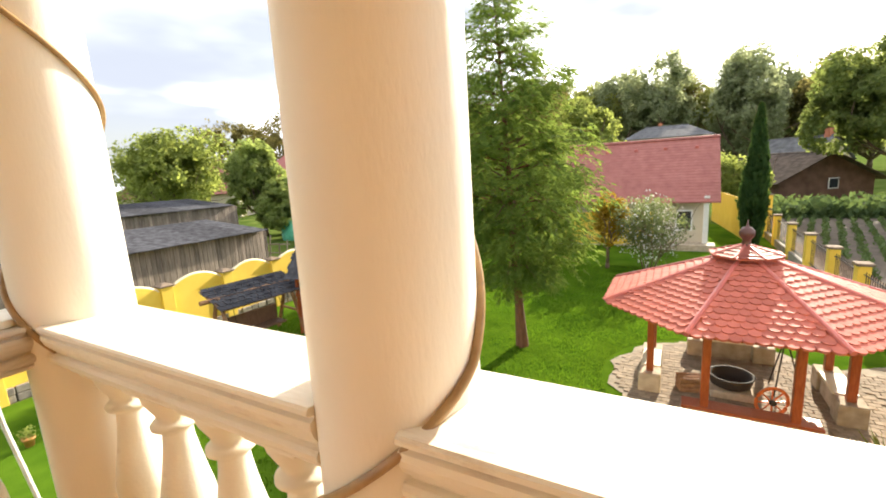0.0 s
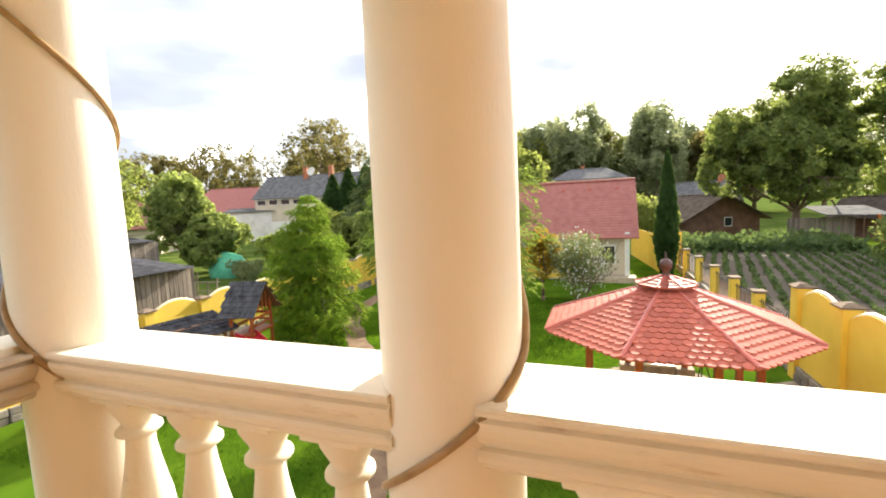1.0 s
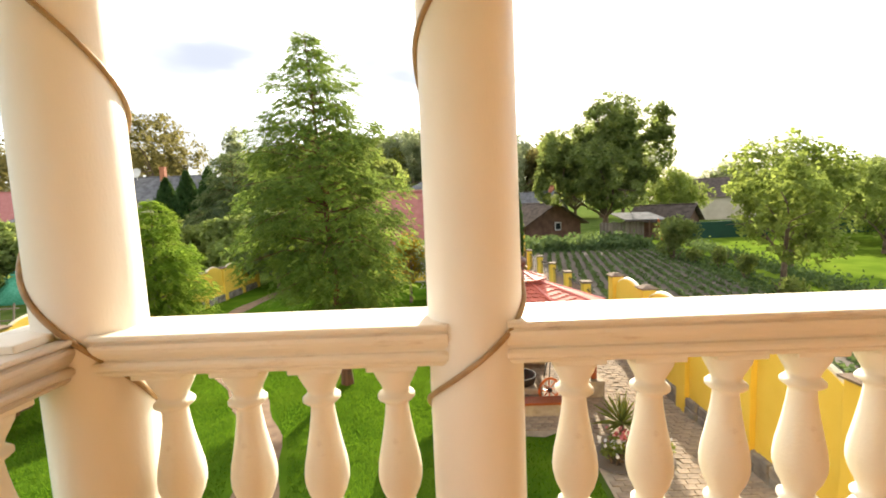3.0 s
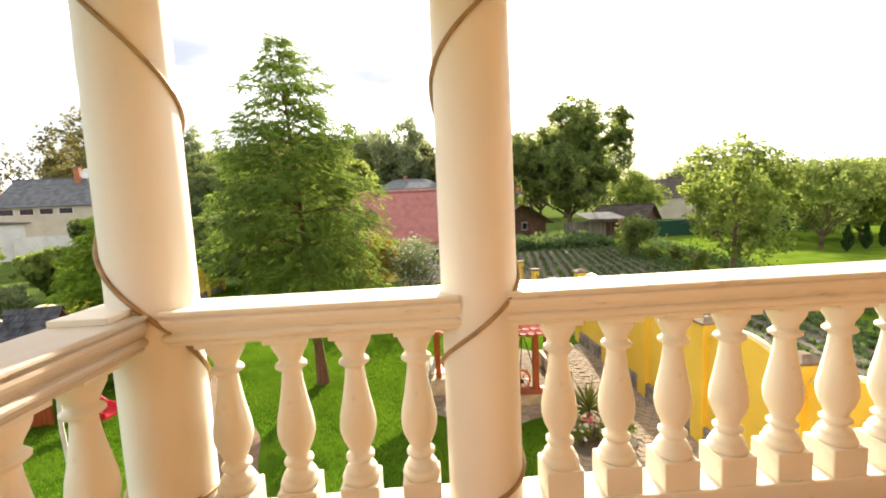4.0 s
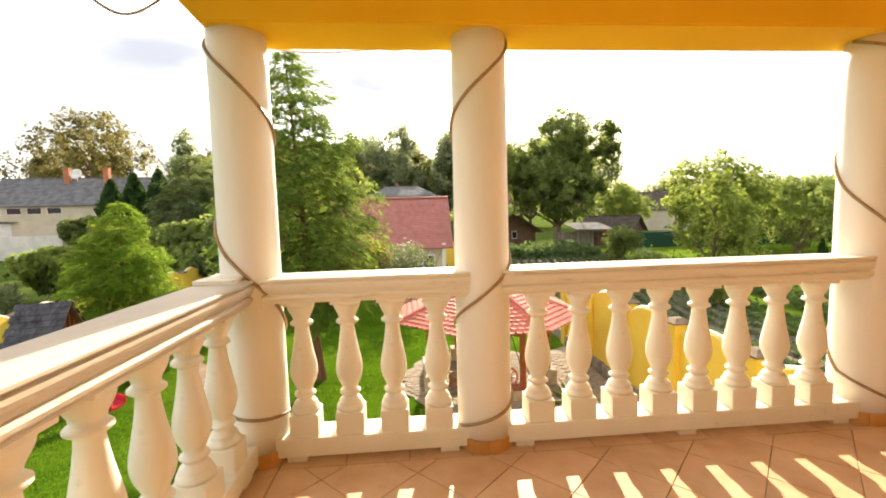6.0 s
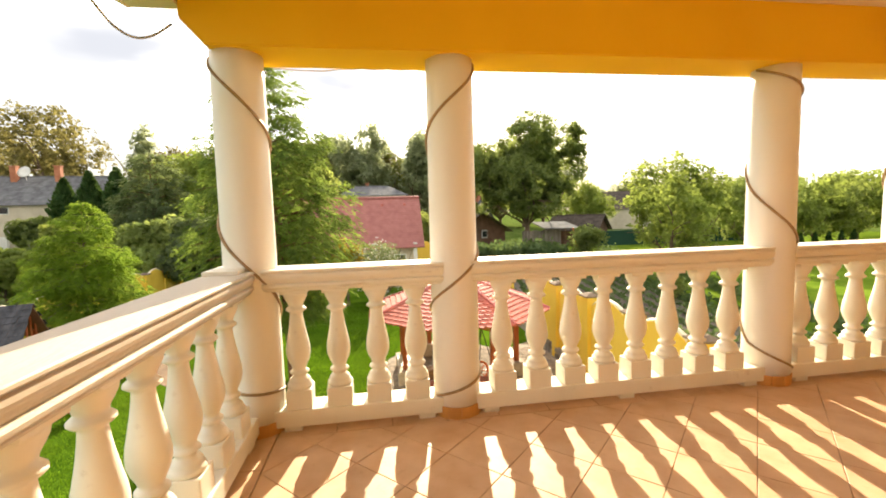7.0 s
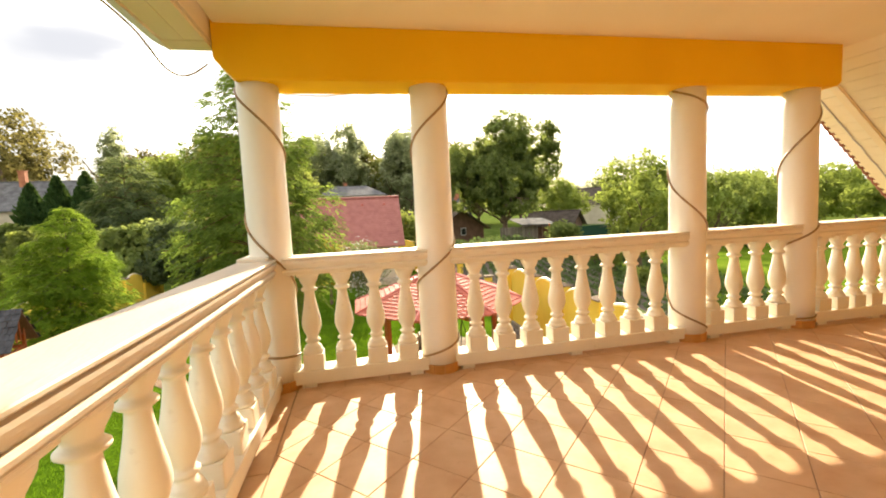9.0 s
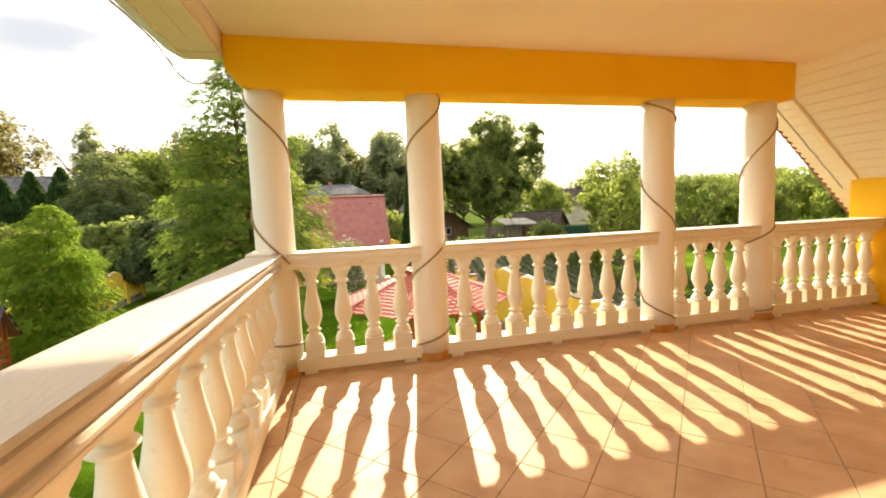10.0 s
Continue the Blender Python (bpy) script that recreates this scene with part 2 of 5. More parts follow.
LEAF_DARK = foliage("dark leaves", (0.075, 0.11, 0.04), (0.18, 0.215, 0.08), (0.34, 0.40, 0.10), 0.48)
LEAF_GREEN = foliage("green leaves", (0.10, 0.135, 0.045), (0.20, 0.235, 0.075), (0.40, 0.45, 0.10), 0.5)
LEAF_LIGHT = foliage("light leaves", (0.105, 0.145, 0.038), (0.20, 0.24, 0.068), (0.39, 0.46, 0.09), 0.5)
LEAF_WILLOW = foliage("pale willow leaves", (0.14, 0.19, 0.06), (0.24, 0.29, 0.10), (0.40, 0.46, 0.12), 0.5)
LEAF_DEEP = foliage("deep green leaves", (0.06, 0.09, 0.05), (0.13, 0.16, 0.08), (0.25, 0.30, 0.10), 0.45)
LEAF_OAK = foliage("browning oak leaves", (0.075, 0.072, 0.03), (0.17, 0.148, 0.058), (0.29, 0.25, 0.08), 0.46)
# distance haze is mixed into these leaf tones, paler and greyer than near leaves
LEAF_FAR_HAZED = foliage("far wood leaves paled for haze", (0.155, 0.185, 0.115), (0.27, 0.295, 0.175), (0.50, 0.54, 0.28), 0.52)
LEAF_WOOD = foliage("yellowing wood leaves", (0.15, 0.17, 0.06), (0.26, 0.27, 0.09), (0.42, 0.44, 0.12), 0.5)
LEAF_THUJA = foliage("thuja leaves", (0.025, 0.058, 0.022), (0.06, 0.105, 0.035), (0.1, 0.16, 0.03), 0.3)
LEAF_GREY = foliage("grey-green leaves", (0.11, 0.14, 0.07), (0.20, 0.23, 0.12), (0.26, 0.30, 0.10), 0.4)
LEAF_ORANGE = foliage("orange leaves", (0.24, 0.15, 0.015), (0.34, 0.22, 0.02), (0.5, 0.33, 0.03), 0.5)
LEAF_CROP = foliage("crop leaves", (0.06, 0.095, 0.04), (0.12, 0.165, 0.075), (0.18, 0.25, 0.07), 0.35)
LEAF_GRASS = foliage("grass blades", (0.04, 0.10, 0.005), (0.085, 0.16, 0.010), (0.15, 0.27, 0.014), 0.4)
PETAL_WHITE = foliage("white petals", (0.6, 0.58, 0.55), (0.75, 0.72, 0.70), (0.6, 0.55, 0.5), 0.3)
PETAL_PINK = foliage("pink petals", (0.55, 0.10, 0.10), (0.70, 0.30, 0.28), (0.6, 0.2, 0.2), 0.3)


# ---- mesh helpers ----
def part(name, bm, mat, parent=None, label="", smooth=False):
    me = bpy.data.meshes.new(name)
    if smooth:
        for f in bm.faces:
            f.smooth = True
    bm.to_mesh(me)
    bm.free()
    me.materials.append(mat)
    ob = new(name, me)
    if parent:
        ob.parent = parent
    if label:
        ob["label"] = label
    return ob


def structure(ob, label, category):
    return tagged(ob, label, category, kind="structure")


def thing(name, label, category, group="", loc=(0, 0, 0), rz=0.0):
    e = new(name)
    e.empty_display_size = 0.1
    e.location = loc
    e.rotation_euler = (0, 0, radians(rz))
    return tagged(e, label, category, group)


def box(bm, lo, hi, bevel=0.0, m=None):
    r = bmesh.ops.create_cube(bm, size=1.0)
    vs = r["verts"]
    lo, hi = Vector(lo), Vector(hi)
    for v in vs:
        v.co = Vector([lo[i] + (v.co[i] + 0.5) * (hi[i] - lo[i]) for i in range(3)])
    if bevel:
        es = list({e for v in vs for e in v.link_edges})
        r = bmesh.ops.bevel(bm, geom=es, offset=bevel, segments=2, profile=0.5, affect="EDGES")
        vs = list({v for f in r["faces"] for v in f.verts} | {v for v in vs if v.is_valid})
    if m:
        bmesh.ops.transform(bm, matrix=m, verts=vs)
    return vs


def one_box(lo, hi, bevel=0.0, m=None):
    bm = bmesh.new()
    box(bm, lo, hi, bevel, m)
    return bm


def tube(bm, a, b, r0, r1=None, segs=8, cap=True):
    a, b = Vector(a), Vector(b)
    r1 = r0 if r1 is None else r1
    q = (b - a).to_track_quat("Z", "Y").to_matrix()
    ring = []
    for p, r in ((a, r0), (b, r1)):
        ring.append([bm.verts.new(p + q @ Vector((r * math.cos(2 * math.pi * i / segs), r * math.sin(2 * math.pi * i / segs), 0))) for i in range(segs)])
    for i in range(segs):
        bm.faces.new((ring[0][i], ring[0][(i + 1) % segs], ring[1][(i + 1) % segs], ring[1][i]))
    if cap:
        bm.faces.new(ring[0][::-1])
        bm.faces.new(ring[1])


def path_tube(bm, pts, r, segs=8):
    """A round cord along points."""
    pts = [Vector(p) for p in pts]
    rings = []
    for i, p in enumerate(pts):
        d = (pts[min(i + 1, len(pts) - 1)] - pts[max(i - 1, 0)]).normalized()
        up = Vector((0, 0, 1)) if abs(d.z) < 0.95 else Vector((1, 0, 0))
        u = d.cross(up).normalized()
        v = u.cross(d)
        rings.append([bm.verts.new(p + u * (r * math.cos(2 * math.pi * k / segs)) + v * (r * math.sin(2 * math.pi * k / segs))) for k in range(segs)])
    for a, b in zip(rings, rings[1:]):
        for k in range(segs):
            bm.faces.new((a[k], a[(k + 1) % segs], b[(k + 1) % segs], b[k]))


def lathe(bm, profile, segs=28, centre=(0, 0)):
    """Turned shape from (radius, z) from the bottom up."""
    rings = [[bm.verts.new((centre[0] + r * math.cos(2 * math.pi * i / segs), centre[1] + r * math.sin(2 * math.pi * i / segs), z)) for i in range(segs)] for r, z in profile]
    for a, b in zip(rings, rings[1:]):
        for i in range(segs):
            f = bm.faces.new((a[i], a[(i + 1) % segs], b[(i + 1) % segs], b[i]))
            f.smooth = True
    bm.faces.new(rings[0][::-1])
    bm.faces.new(rings[-1])


def prism(bm, outline, axis, lo, hi):
    """A closed outline of (u, v) swept along axis 'x', 'y' or 'z' from lo to hi."""
    def at(u, v, w):
        return {"x": (w, u, v), "y": (u, w, v), "z": (u, v, w)}[axis]
    a = [bm.verts.new(at(u, v, lo)) for u, v in outline]
    b = [bm.verts.new(at(u, v, hi)) for u, v in outline]
    n = len(outline)
    for i in range(n):
        bm.faces.new((a[i], a[(i + 1) % n], b[(i + 1) % n], b[i]))
    bm.faces.new(a[::-1])
    bm.faces.new(b)
    bmesh.ops.recalc_face_normals(bm, faces=bm.faces[:])


def slab(bm, corners, thick):
    """A plate with the given upper corners (in order), thick along its normal downwards."""
    c = [Vector(p) for p in corners]
    n = (c[1] - c[0]).cross(c[2] - c[0]).normalized()
    a = [bm.verts.new(p) for p in c]
    b = [bm.verts.new(p - n * thick) for p in c]
    k = len(c)
    for i in range(k):
        bm.faces.new((a[i], b[i], b[(i + 1) % k], a[(i + 1) % k]))
    bm.faces.new(a)
    bm.faces.new(b[::-1])


def quads_object(name, pts, along, across, mat, parent=None):
    """Many small four-cornered leaves: centre, half length vector, half width vector."""
    n = len(pts)
    co = np.empty((n, 4, 3), np.float32)
    co[:, 0], co[:, 2] = pts - along, pts + along
    co[:, 1], co[:, 3] = pts - across + along * 0.15, pts + across + along * 0.15
    me = bpy.data.meshes.new(name)
    me.vertices.add(n * 4)
    me.vertices.foreach_set("co", co.ravel())
    me.loops.add(n * 4)
    me.loops.foreach_set("vertex_index", np.arange(n * 4, dtype=np.int32))
    me.polygons.add(n)
    me.polygons.foreach_set("loop_start", np.arange(0, n * 4, 4, dtype=np.int32))
    me.update(calc_edges=True)
    me.materials.append(mat)
    ob = new(name, me)
    if parent:
        ob.parent = parent
    return ob


def unit(v):
    return v / np.maximum(np.linalg.norm(v, axis=1, keepdims=True), 1e-9)


def leaf_axes(rng, n, length, width, droop=0.0):
    a = rng.normal(size=(n, 3))
    a[:, 2] -= droop
    a = unit(a)
    b = unit(np.cross(a, rng.normal(size=(n, 3))))
    s = rng.uniform(0.65, 1.35, size=(n, 1))
    return a * length * s, b * width * s


def limb(bm, rng, a, d, length, r, depth, tips):
    """A bending, forking limb."""
    p, d = Vector(a), Vector(d).normalized()
    steps = 4
    for i in range(steps):
        q = p + d * (length / steps)
        tube(bm, p, q, r * (1 - 0.16 * i), r * (1 - 0.16 * (i + 1)), 6, cap=False)
        p = q
        d = (d + Vector(rng.normal(size=3) * 0.16) + Vector((0, 0, 0.05))).normalized()
        if depth and i >= 1:
            side = (d + Vector(rng.normal(size=3) * 0.75)).normalized()
            limb(bm, rng, p, side, length * 0.6, r * 0.5, depth - 1, tips)
    tips.append(p)


NOISE_GRID = np.random.default_rng(77).random((32, 32, 32))


def cloud_noise(p):
    """Smooth noise from 0 to 1 at the points p."""
    i = np.floor(p).astype(int)
    f = p - i
    f = f * f * (3 - 2 * f)
    out = np.zeros(len(p))
    for dx, dy, dz in [(c & 1, c >> 1 & 1, c >> 2) for c in range(8)]:
        w = (f[:, 0] if dx else 1 - f[:, 0]) * (f[:, 1] if dy else 1 - f[:, 1]) * (f[:, 2] if dz else 1 - f[:, 2])
        out += w * NOISE_GRID[(i[:, 0] + dx) % 32, (i[:, 1] + dy) % 32, (i[:, 2] + dz) % 32]
    return out


def broadleaf(name, label, x, y, height, width, mat, seed, leaf=0.16, count=9000, trunk=0.3, z0=-3.3, bark=None, category="tree", group="", open_crown=0.0, masses=None, shoots=0, clump=None):
    """Trunk, forking limbs and an uneven crown: leaves gather in clumps with gaps between, facing outwards and up."""
    rng = np.random.default_rng(seed)
    t = thing(name, label, category, group, (x, y, z0))
    bm = bmesh.new()
    r = max(0.04, height * 0.02)
    ht = height * trunk
    tube(bm, (0, 0, -0.1), (0, 0, ht * 0.25), r * 1.5, r * 1.1, 10)
    tube(bm, (0, 0, ht * 0.25), (0.1 * r, 0, ht), r * 1.1, r * 0.85, 10)
    tips = []
    for k in range(6):
        ang = 2 * math.pi * (k + rng.uniform(-0.3, 0.3)) / 6
        limb(bm, rng, (0, 0, ht * rng.uniform(0.75, 1.0)), (math.cos(ang), math.sin(ang), rng.uniform(0.7, 1.6)), height * 0.33, r * 0.5, 1, tips)
    limb(bm, rng, (0, 0, ht * 0.97), (0.05, 0, 1), height * 0.42, r * 0.7, 1, tips)
    part("trunk", bm, bark or BARK, t, smooth=True)
    low = ht * 0.7
    hc = height - low
    if masses is None:
        masses = [(0, 0, low + hc * 0.50, width * 0.34, hc * 0.42)]
        for k in range(7):
            ang = 2 * math.pi * (k + rng.uniform(-0.35, 0.35)) / 7
            u = rng.uniform(0.22, 0.34) * width
            q = rng.uniform(0.16, 0.24)
            masses.append((u * math.cos(ang), u * math.sin(ang), low + hc * rng.uniform(0.25, 0.72), width * q, hc * q * 1.15))
        masses.append((rng.uniform(-0.15, 0.15) * width, 0, height - hc * 0.26, width * 0.27, hc * 0.25))
    ms = np.array(masses, float)
    vol = (ms[:, 3] ** 2 * ms[:, 4]) ** 0.8
    n = int(count * (2.3 + 3.2 * open_crown))
    pick = rng.choice(len(ms), size=n, p=vol / vol.sum())
    v = unit(rng.normal(size=(n, 3)))
    shift = rng.uniform(0, 30, size=3)
    rough = cloud_noise(v * 2.2 + shift + pick[:, None] * 3.7) - 0.5
    depth = rng.uniform(0.02, 1.0, size=n) ** 0.42
    axes = ms[pick][:, (3, 3, 4)]
    p = ms[pick, :3] + v * axes * (depth * (1 + 0.55 * rough))[:, None]
    cell = clump or min(max(0.095 * width, 0.42), 2.0)
    value = cloud_noise(p / cell + shift) + 0.55 * cloud_noise(p / (cell * 0.42) + shift * 1.7) + 0.22 * depth + rng.uniform(0, 0.12, size=n)
    keep = np.argsort(-value)[:count]
    p, out = p[keep], unit(v[keep] / axes[keep])
    for k in range(shoots):
        ang, u = rng.uniform(0, 2 * math.pi), rng.uniform(0.0, 0.4) * width
        foot = np.array([u * math.cos(ang), u * math.sin(ang), low + hc * (0.98 - 1.5 * (u / width) ** 2 * 2) - 0.25 * hc])
        tall = rng.uniform(0.16, 0.32) * hc
        f = rng.uniform(0, 1, size=(40, 1))
        q = foot + np.array([0, 0, 1.0]) * f * tall + rng.normal(size=(40, 3)) * (0.22 - 0.15 * f) * np.array([1, 1, 0.3]) * tall * 0.5
        p, out = np.concatenate([p, q]), np.concatenate([out, unit(rng.normal(size=(40, 3)))])
    p[:, 2] = np.maximum(p[:, 2], 0.15)
    m = len(p)
    face = unit(out * 0.55 + np.array([0, 0, 0.5]) + rng.normal(size=(m, 3)) * 0.55)
    a = unit(np.cross(face, rng.normal(size=(m, 3))))
    b = np.cross(face, a)
    size = rng.uniform(0.6, 1.35, size=(m, 1)) * leaf
    quads_object("crown", p.astype(np.float32), a * size, b * size * 0.58, mat, t)
    return t


def conifer(name, label, x, y, height, width, mat, seed, bare=0.18, levels=34, per=7, sprays=20, leaf=0.11, z0=-3.3, bark=None, power=0.8, widest=0.8, low_share=0.8, lean=0.0, category="tree", group=""):
    """A straight stem, whorls of slightly hanging branches, flat feathery sprays along each."""
    rng = np.random.default_rng(seed)
    t = thing(name, label, category, group, (x, y, z0))
    bm = bmesh.new()
    r = height * 0.0115
    n = 8
    for i in range(n):
        z1, z2 = -0.1 + height * i / n, -0.1 + height * (i + 1) / n
        tube(bm, (lean * i / n, 0, z1), (lean * (i + 1) / n, 0, z2), r * (1.25 - 1.15 * i / n) * (1.35 if i == 0 else 1), r * (1.25 - 1.15 * (i + 1) / n), 9, cap=False)
    pts, al, ac = [], [], []
    up = np.array([0, 0, 1.0])
    for i in range(levels):
        f = (i + rng.uniform(-0.3, 0.3)) / levels
        f = min(max(f, 0.0), 0.99)
        z = height * (bare + (1 - bare) * f)
        reach = width * 0.5 * min(widest, (1 - f) ** power) * (low_share + (1 - low_share) * min(1.0, f / 0.26))
        turn = rng.uniform(0, 2 * math.pi)
        for k in range(per):
            ang = turn + 2 * math.pi * (k + rng.uniform(-0.4, 0.4)) / per
            L = reach * rng.uniform(0.55, 1.08) + 0.06
            rise = rng.uniform(-0.12, 0.16) + 0.42 * f
            d = np.array([math.cos(ang), math.sin(ang), rise])
            base = np.array([lean * z / height, 0, z])
            mid = d * L * 0.5 + up * 0.05 * L
            end = d * L - up * 0.13 * L
            rb = 0.008 + 0.006 * L
            tube(bm, base, base + mid, rb, rb * 0.6, 5, cap=False)
            tube(bm, base + mid, base + end, rb * 0.6, rb * 0.2, 5, cap=False)
            small = leaf * min(1.0, 0.42 + L / (width * 0.26) * 0.58)
            m = max(5, int(sprays * (0.3 + L / (width * 0.42))))
            q = rng.uniform(0.2, 1.0, size=m) ** 0.75
            line = base + np.where(q[:, None] < 0.5, mid * (q[:, None] / 0.5), mid + (end - mid) * ((q[:, None] - 0.5) / 0.5))
            side = np.array([-math.sin(ang), math.cos(ang), 0.0])
            wide = (0.30 * L * np.sin(np.clip(q, 0, 1) * 2.7) + 0.05)[:, None]
            sway = rng.uniform(-1, 1, size=(m, 1))
            centre = line + side * sway * wide - up * (np.abs(sway) ** 1.5 * wide * 0.45) + up * rng.normal(size=(m, 1)) * 0.048 * (L + 0.4)
            fd = unit(d[None, :] * 0.75 + side[None, :] * sway * 0.8 + rng.normal(size=(m, 3)) * 0.2 - up * 0.44)
            lat = unit(np.cross(fd, up[None, :] + rng.normal(size=(m, 3)) * 0.22))
            flat = np.cross(lat, fd)
            span = rng.uniform(2.4, 4.8, size=(m, 1)) * small
            for k2 in range(10):
                sgn = 1 if k2 % 2 else -1
                c = centre + fd * span * (k2 / 9) - up * (k2 / 9) ** 2 * span * 0.28
                dirs = unit(fd * 0.75 + lat * sgn * 0.8 - up * 0.22 + rng.normal(size=(m, 3)) * 0.16)
                size = small * (1.05 - 0.5 * k2 / 9) * rng.uniform(0.7, 1.2, size=(m, 1))
                pts.append(c + dirs * size * 0.8)
                al.append(dirs * size)
                ac.append(unit(np.cross(dirs, flat + rng.normal(size=(m, 3)) * 0.6)) * size * 0.30)
    part("trunk", bm, bark or BARK_RED, t, smooth=True)
    quads_object("crown", np.concatenate(pts).astype(np.float32), np.concatenate(al), np.concatenate(ac), mat, t)
    return t


def spindle(name, label, x, y, height, width, mat, seed, count=9000, leaf=0.09, z0=-3.3, fat=0.35, category="shrub", group=""):
    """A narrow upright evergreen of tight sprays."""
    rng = np.random.default_rng(seed)
    t = thing(name, label, category, group, (x, y, z0))
    bm = bmesh.new()
    tube(bm, (0, 0, -0.05), (0, 0, height * 0.8), width * 0.09, width * 0.02, 7)
    part("trunk", bm, BARK, t)
    f = rng.uniform(0, 1, size=count) ** 0.85
    prof = np.clip(f / fat, 0, 1) ** 0.5 * np.clip((1 - f) / (1 - fat), 0, 1) ** 0.75
    ang = rng.uniform(0, 2 * math.pi, size=count)
    lump = 1 + 0.22 * np.sin(ang * 5 + f * 23) * np.sin(f * 31 + ang * 2)
    rad = width * 0.5 * prof * lump * rng.uniform(0.55, 1.05, size=count)
    p = np.stack([rad * np.cos(ang), rad * np.sin(ang), 0.06 + f * (height - 0.06)], 1)
    d = unit(np.stack([np.cos(ang) * 0.45, np.sin(ang) * 0.45, np.ones(count)], 1) + rng.normal(size=(count, 3)) * 0.3)
    w = unit(np.cross(d, rng.normal(size=(count, 3))))
    s = rng.uniform(0.6, 1.4, size=(count, 1))
    quads_object("crown", p.astype(np.float32), d * leaf * s * 1.3, w * leaf * s * 0.5, mat, t)
    return t


def shrub(name, label, x, y, height, width, mat, seed, count=3000, leaf=0.08, z0=-3.3, category="shrub", group="", depth=None):
    """Several stems from the ground and loose leaf clumps."""
    rng = np.random.default_rng(seed)
    t = thing(name, label, category, group, (x, y, z0))
    bm = bmesh.new()
    tips = []
    for k in range(7):
        ang = rng.uniform(0, 2 * math.pi)
        limb(bm, rng, (0.06 * width * math.cos(ang), 0.06 * width * math.sin(ang), -0.05), (0.5 * math.cos(ang), 0.5 * math.sin(ang), 1.2), height * 0.62, 0.012 + 0.006 * height, 1, tips)
    part("trunk", bm, BARK, t)
    pts = []
    lobes = 18
    for k in range(lobes):
        v = unit(rng.normal(size=(1, 3)))[0]
        rad = rng.uniform(0.25, 0.8)
        c = np.array([v[0] * width * 0.5 * rad, v[1] * (depth or width) * 0.5 * rad, height * (0.55 + 0.40 * v[2] * rad)])
        m = count // lobes
        s = rng.uniform(0.16, 0.30) * min(width, height, depth or width)
        pts.append(c + unit(rng.normal(size=(m, 3))) * rng.uniform(0.3, 1.0, size=(m, 1)) ** 0.6 * s)
    p = np.concatenate(pts)
    p[:, 2] = np.abs(p[:, 2]) + 0.02
    a, b = leaf_axes(rng, len(p), leaf, leaf * 0.55, 0.3)
    quads_object("crown", p.astype(np.float32), a, b, mat, t)
    return t


def smooth_line(knots, per=8):
    out = []
    for i in range(len(knots) - 1):
        p0, p1, p2, p3 = (Vector(knots[max(0, min(len(knots) - 1, i + k))]) for k in (-1, 0, 1, 2))
        for s in range(per):
            t = s / per
            out.append(tuple(0.5 * ((2 * p1) + (p2 - p0) * t + (2 * p0 - 5 * p1 + 4 * p2 - p3) * t * t + (3 * p1 - p0 - 3 * p2 + p3) * t ** 3)))
    out.append(tuple(knots[-1]))
    return out


# ---- the terrace ----
GROUND = -3.3
COL_X, COL_Y, COL_R, BEAM_Z = (-1.596, -0.39, 1.869, 3.054), 0.50, 0.147, 2.165
RAIL_Z, RAIL_Y, LEFT_X = 0.965, 0.483, -1.655
WALL_X, BACK_Y, CEIL_Z = 4.66, -4.8, 2.52

bm = one_box((-1.80, BACK_Y, -0.28), (WALL_X, 0.72, -0.012))
floor = structure(part("floor", bm, GROUT), "terrace floor of tan diagonal ceramic tiles with brown joints", "floor")
bm = one_box((-1.75, BACK_Y, GROUND - 0.2), (WALL_X + 0.3, 0.2, -0.284))
structure(part("wall_lower", bm, YELLOW_FENCE), "yellow rendered wall of the storey below", "wall")
# unseen back wall; pale cream is assumed so it bounces fill light
bm = one_box((-1.75, BACK_Y - 0.3, -0.2), (WALL_X + 0.3, BACK_Y, 4.2))
structure(part("wall_back_unseen", bm, CEILING_PAINT), "unseen house wall behind the terrace, cream to bounce fill light", "wall")
bm = bmesh.new()
prism(bm, [(BACK_Y, -0.2), (0.72, -0.2), (0.72, 1.41), (BACK_Y, 1.41)], "x", WALL_X, WALL_X + 0.02)
structure(part("wall_knee", bm, YELLOW), "low ochre painted side wall under the roof slope", "wall")
bm = one_box((-1.80, BACK_Y, CEIL_Z), (3.41, 0.66, CEIL_Z + 0.12))
structure(part("ceiling", bm, CEILING_PAINT), "flat cream painted terrace ceiling", "ceiling")

# the beam, its lower outer corner cut off
bm = bmesh.new()
prism(bm, [(-1.82, CEIL_Z + 0.10), (-1.82, 2.30), (-1.70, BEAM_Z), (3.24, BEAM_Z), (3.29, 2.20), (3.29, CEIL_Z + 0.10)], "y", 0.33, 0.67)
bmesh.ops.bevel(bm, geom=bm.edges[:], offset=0.008, segments=2, affect="EDGES")
structure(part("beam", bm, YELLOW), "ochre yellow painted beam over the columns", "beam")

# sloped board soffit, its batten and the verge of the roof
slope_a, slope_b = Vector((3.40, 0, CEIL_Z + 0.01)), Vector((5.30, 0, 0.858))
run = (slope_b - slope_a)
run_n = Vector((-run.z, 0, run.x)).normalized()
bm = bmesh.new()
a, b = slope_a + run_n * 0.02, slope_b + run_n * 0.02
slab(bm, [(b.x, BACK_Y, b.z), (b.x, 1.03, b.z), (a.x, 1.03, a.z), (a.x, BACK_Y, a.z)], 0.012)
slope = structure(part("soffit_slope", bm, BEIGE_WALL), "white boarded underside of the tiled roof slope", "soffit")
bm = bmesh.new()
a, b = slope_a + run_n * 0.075, slope_b + run_n * 0.075
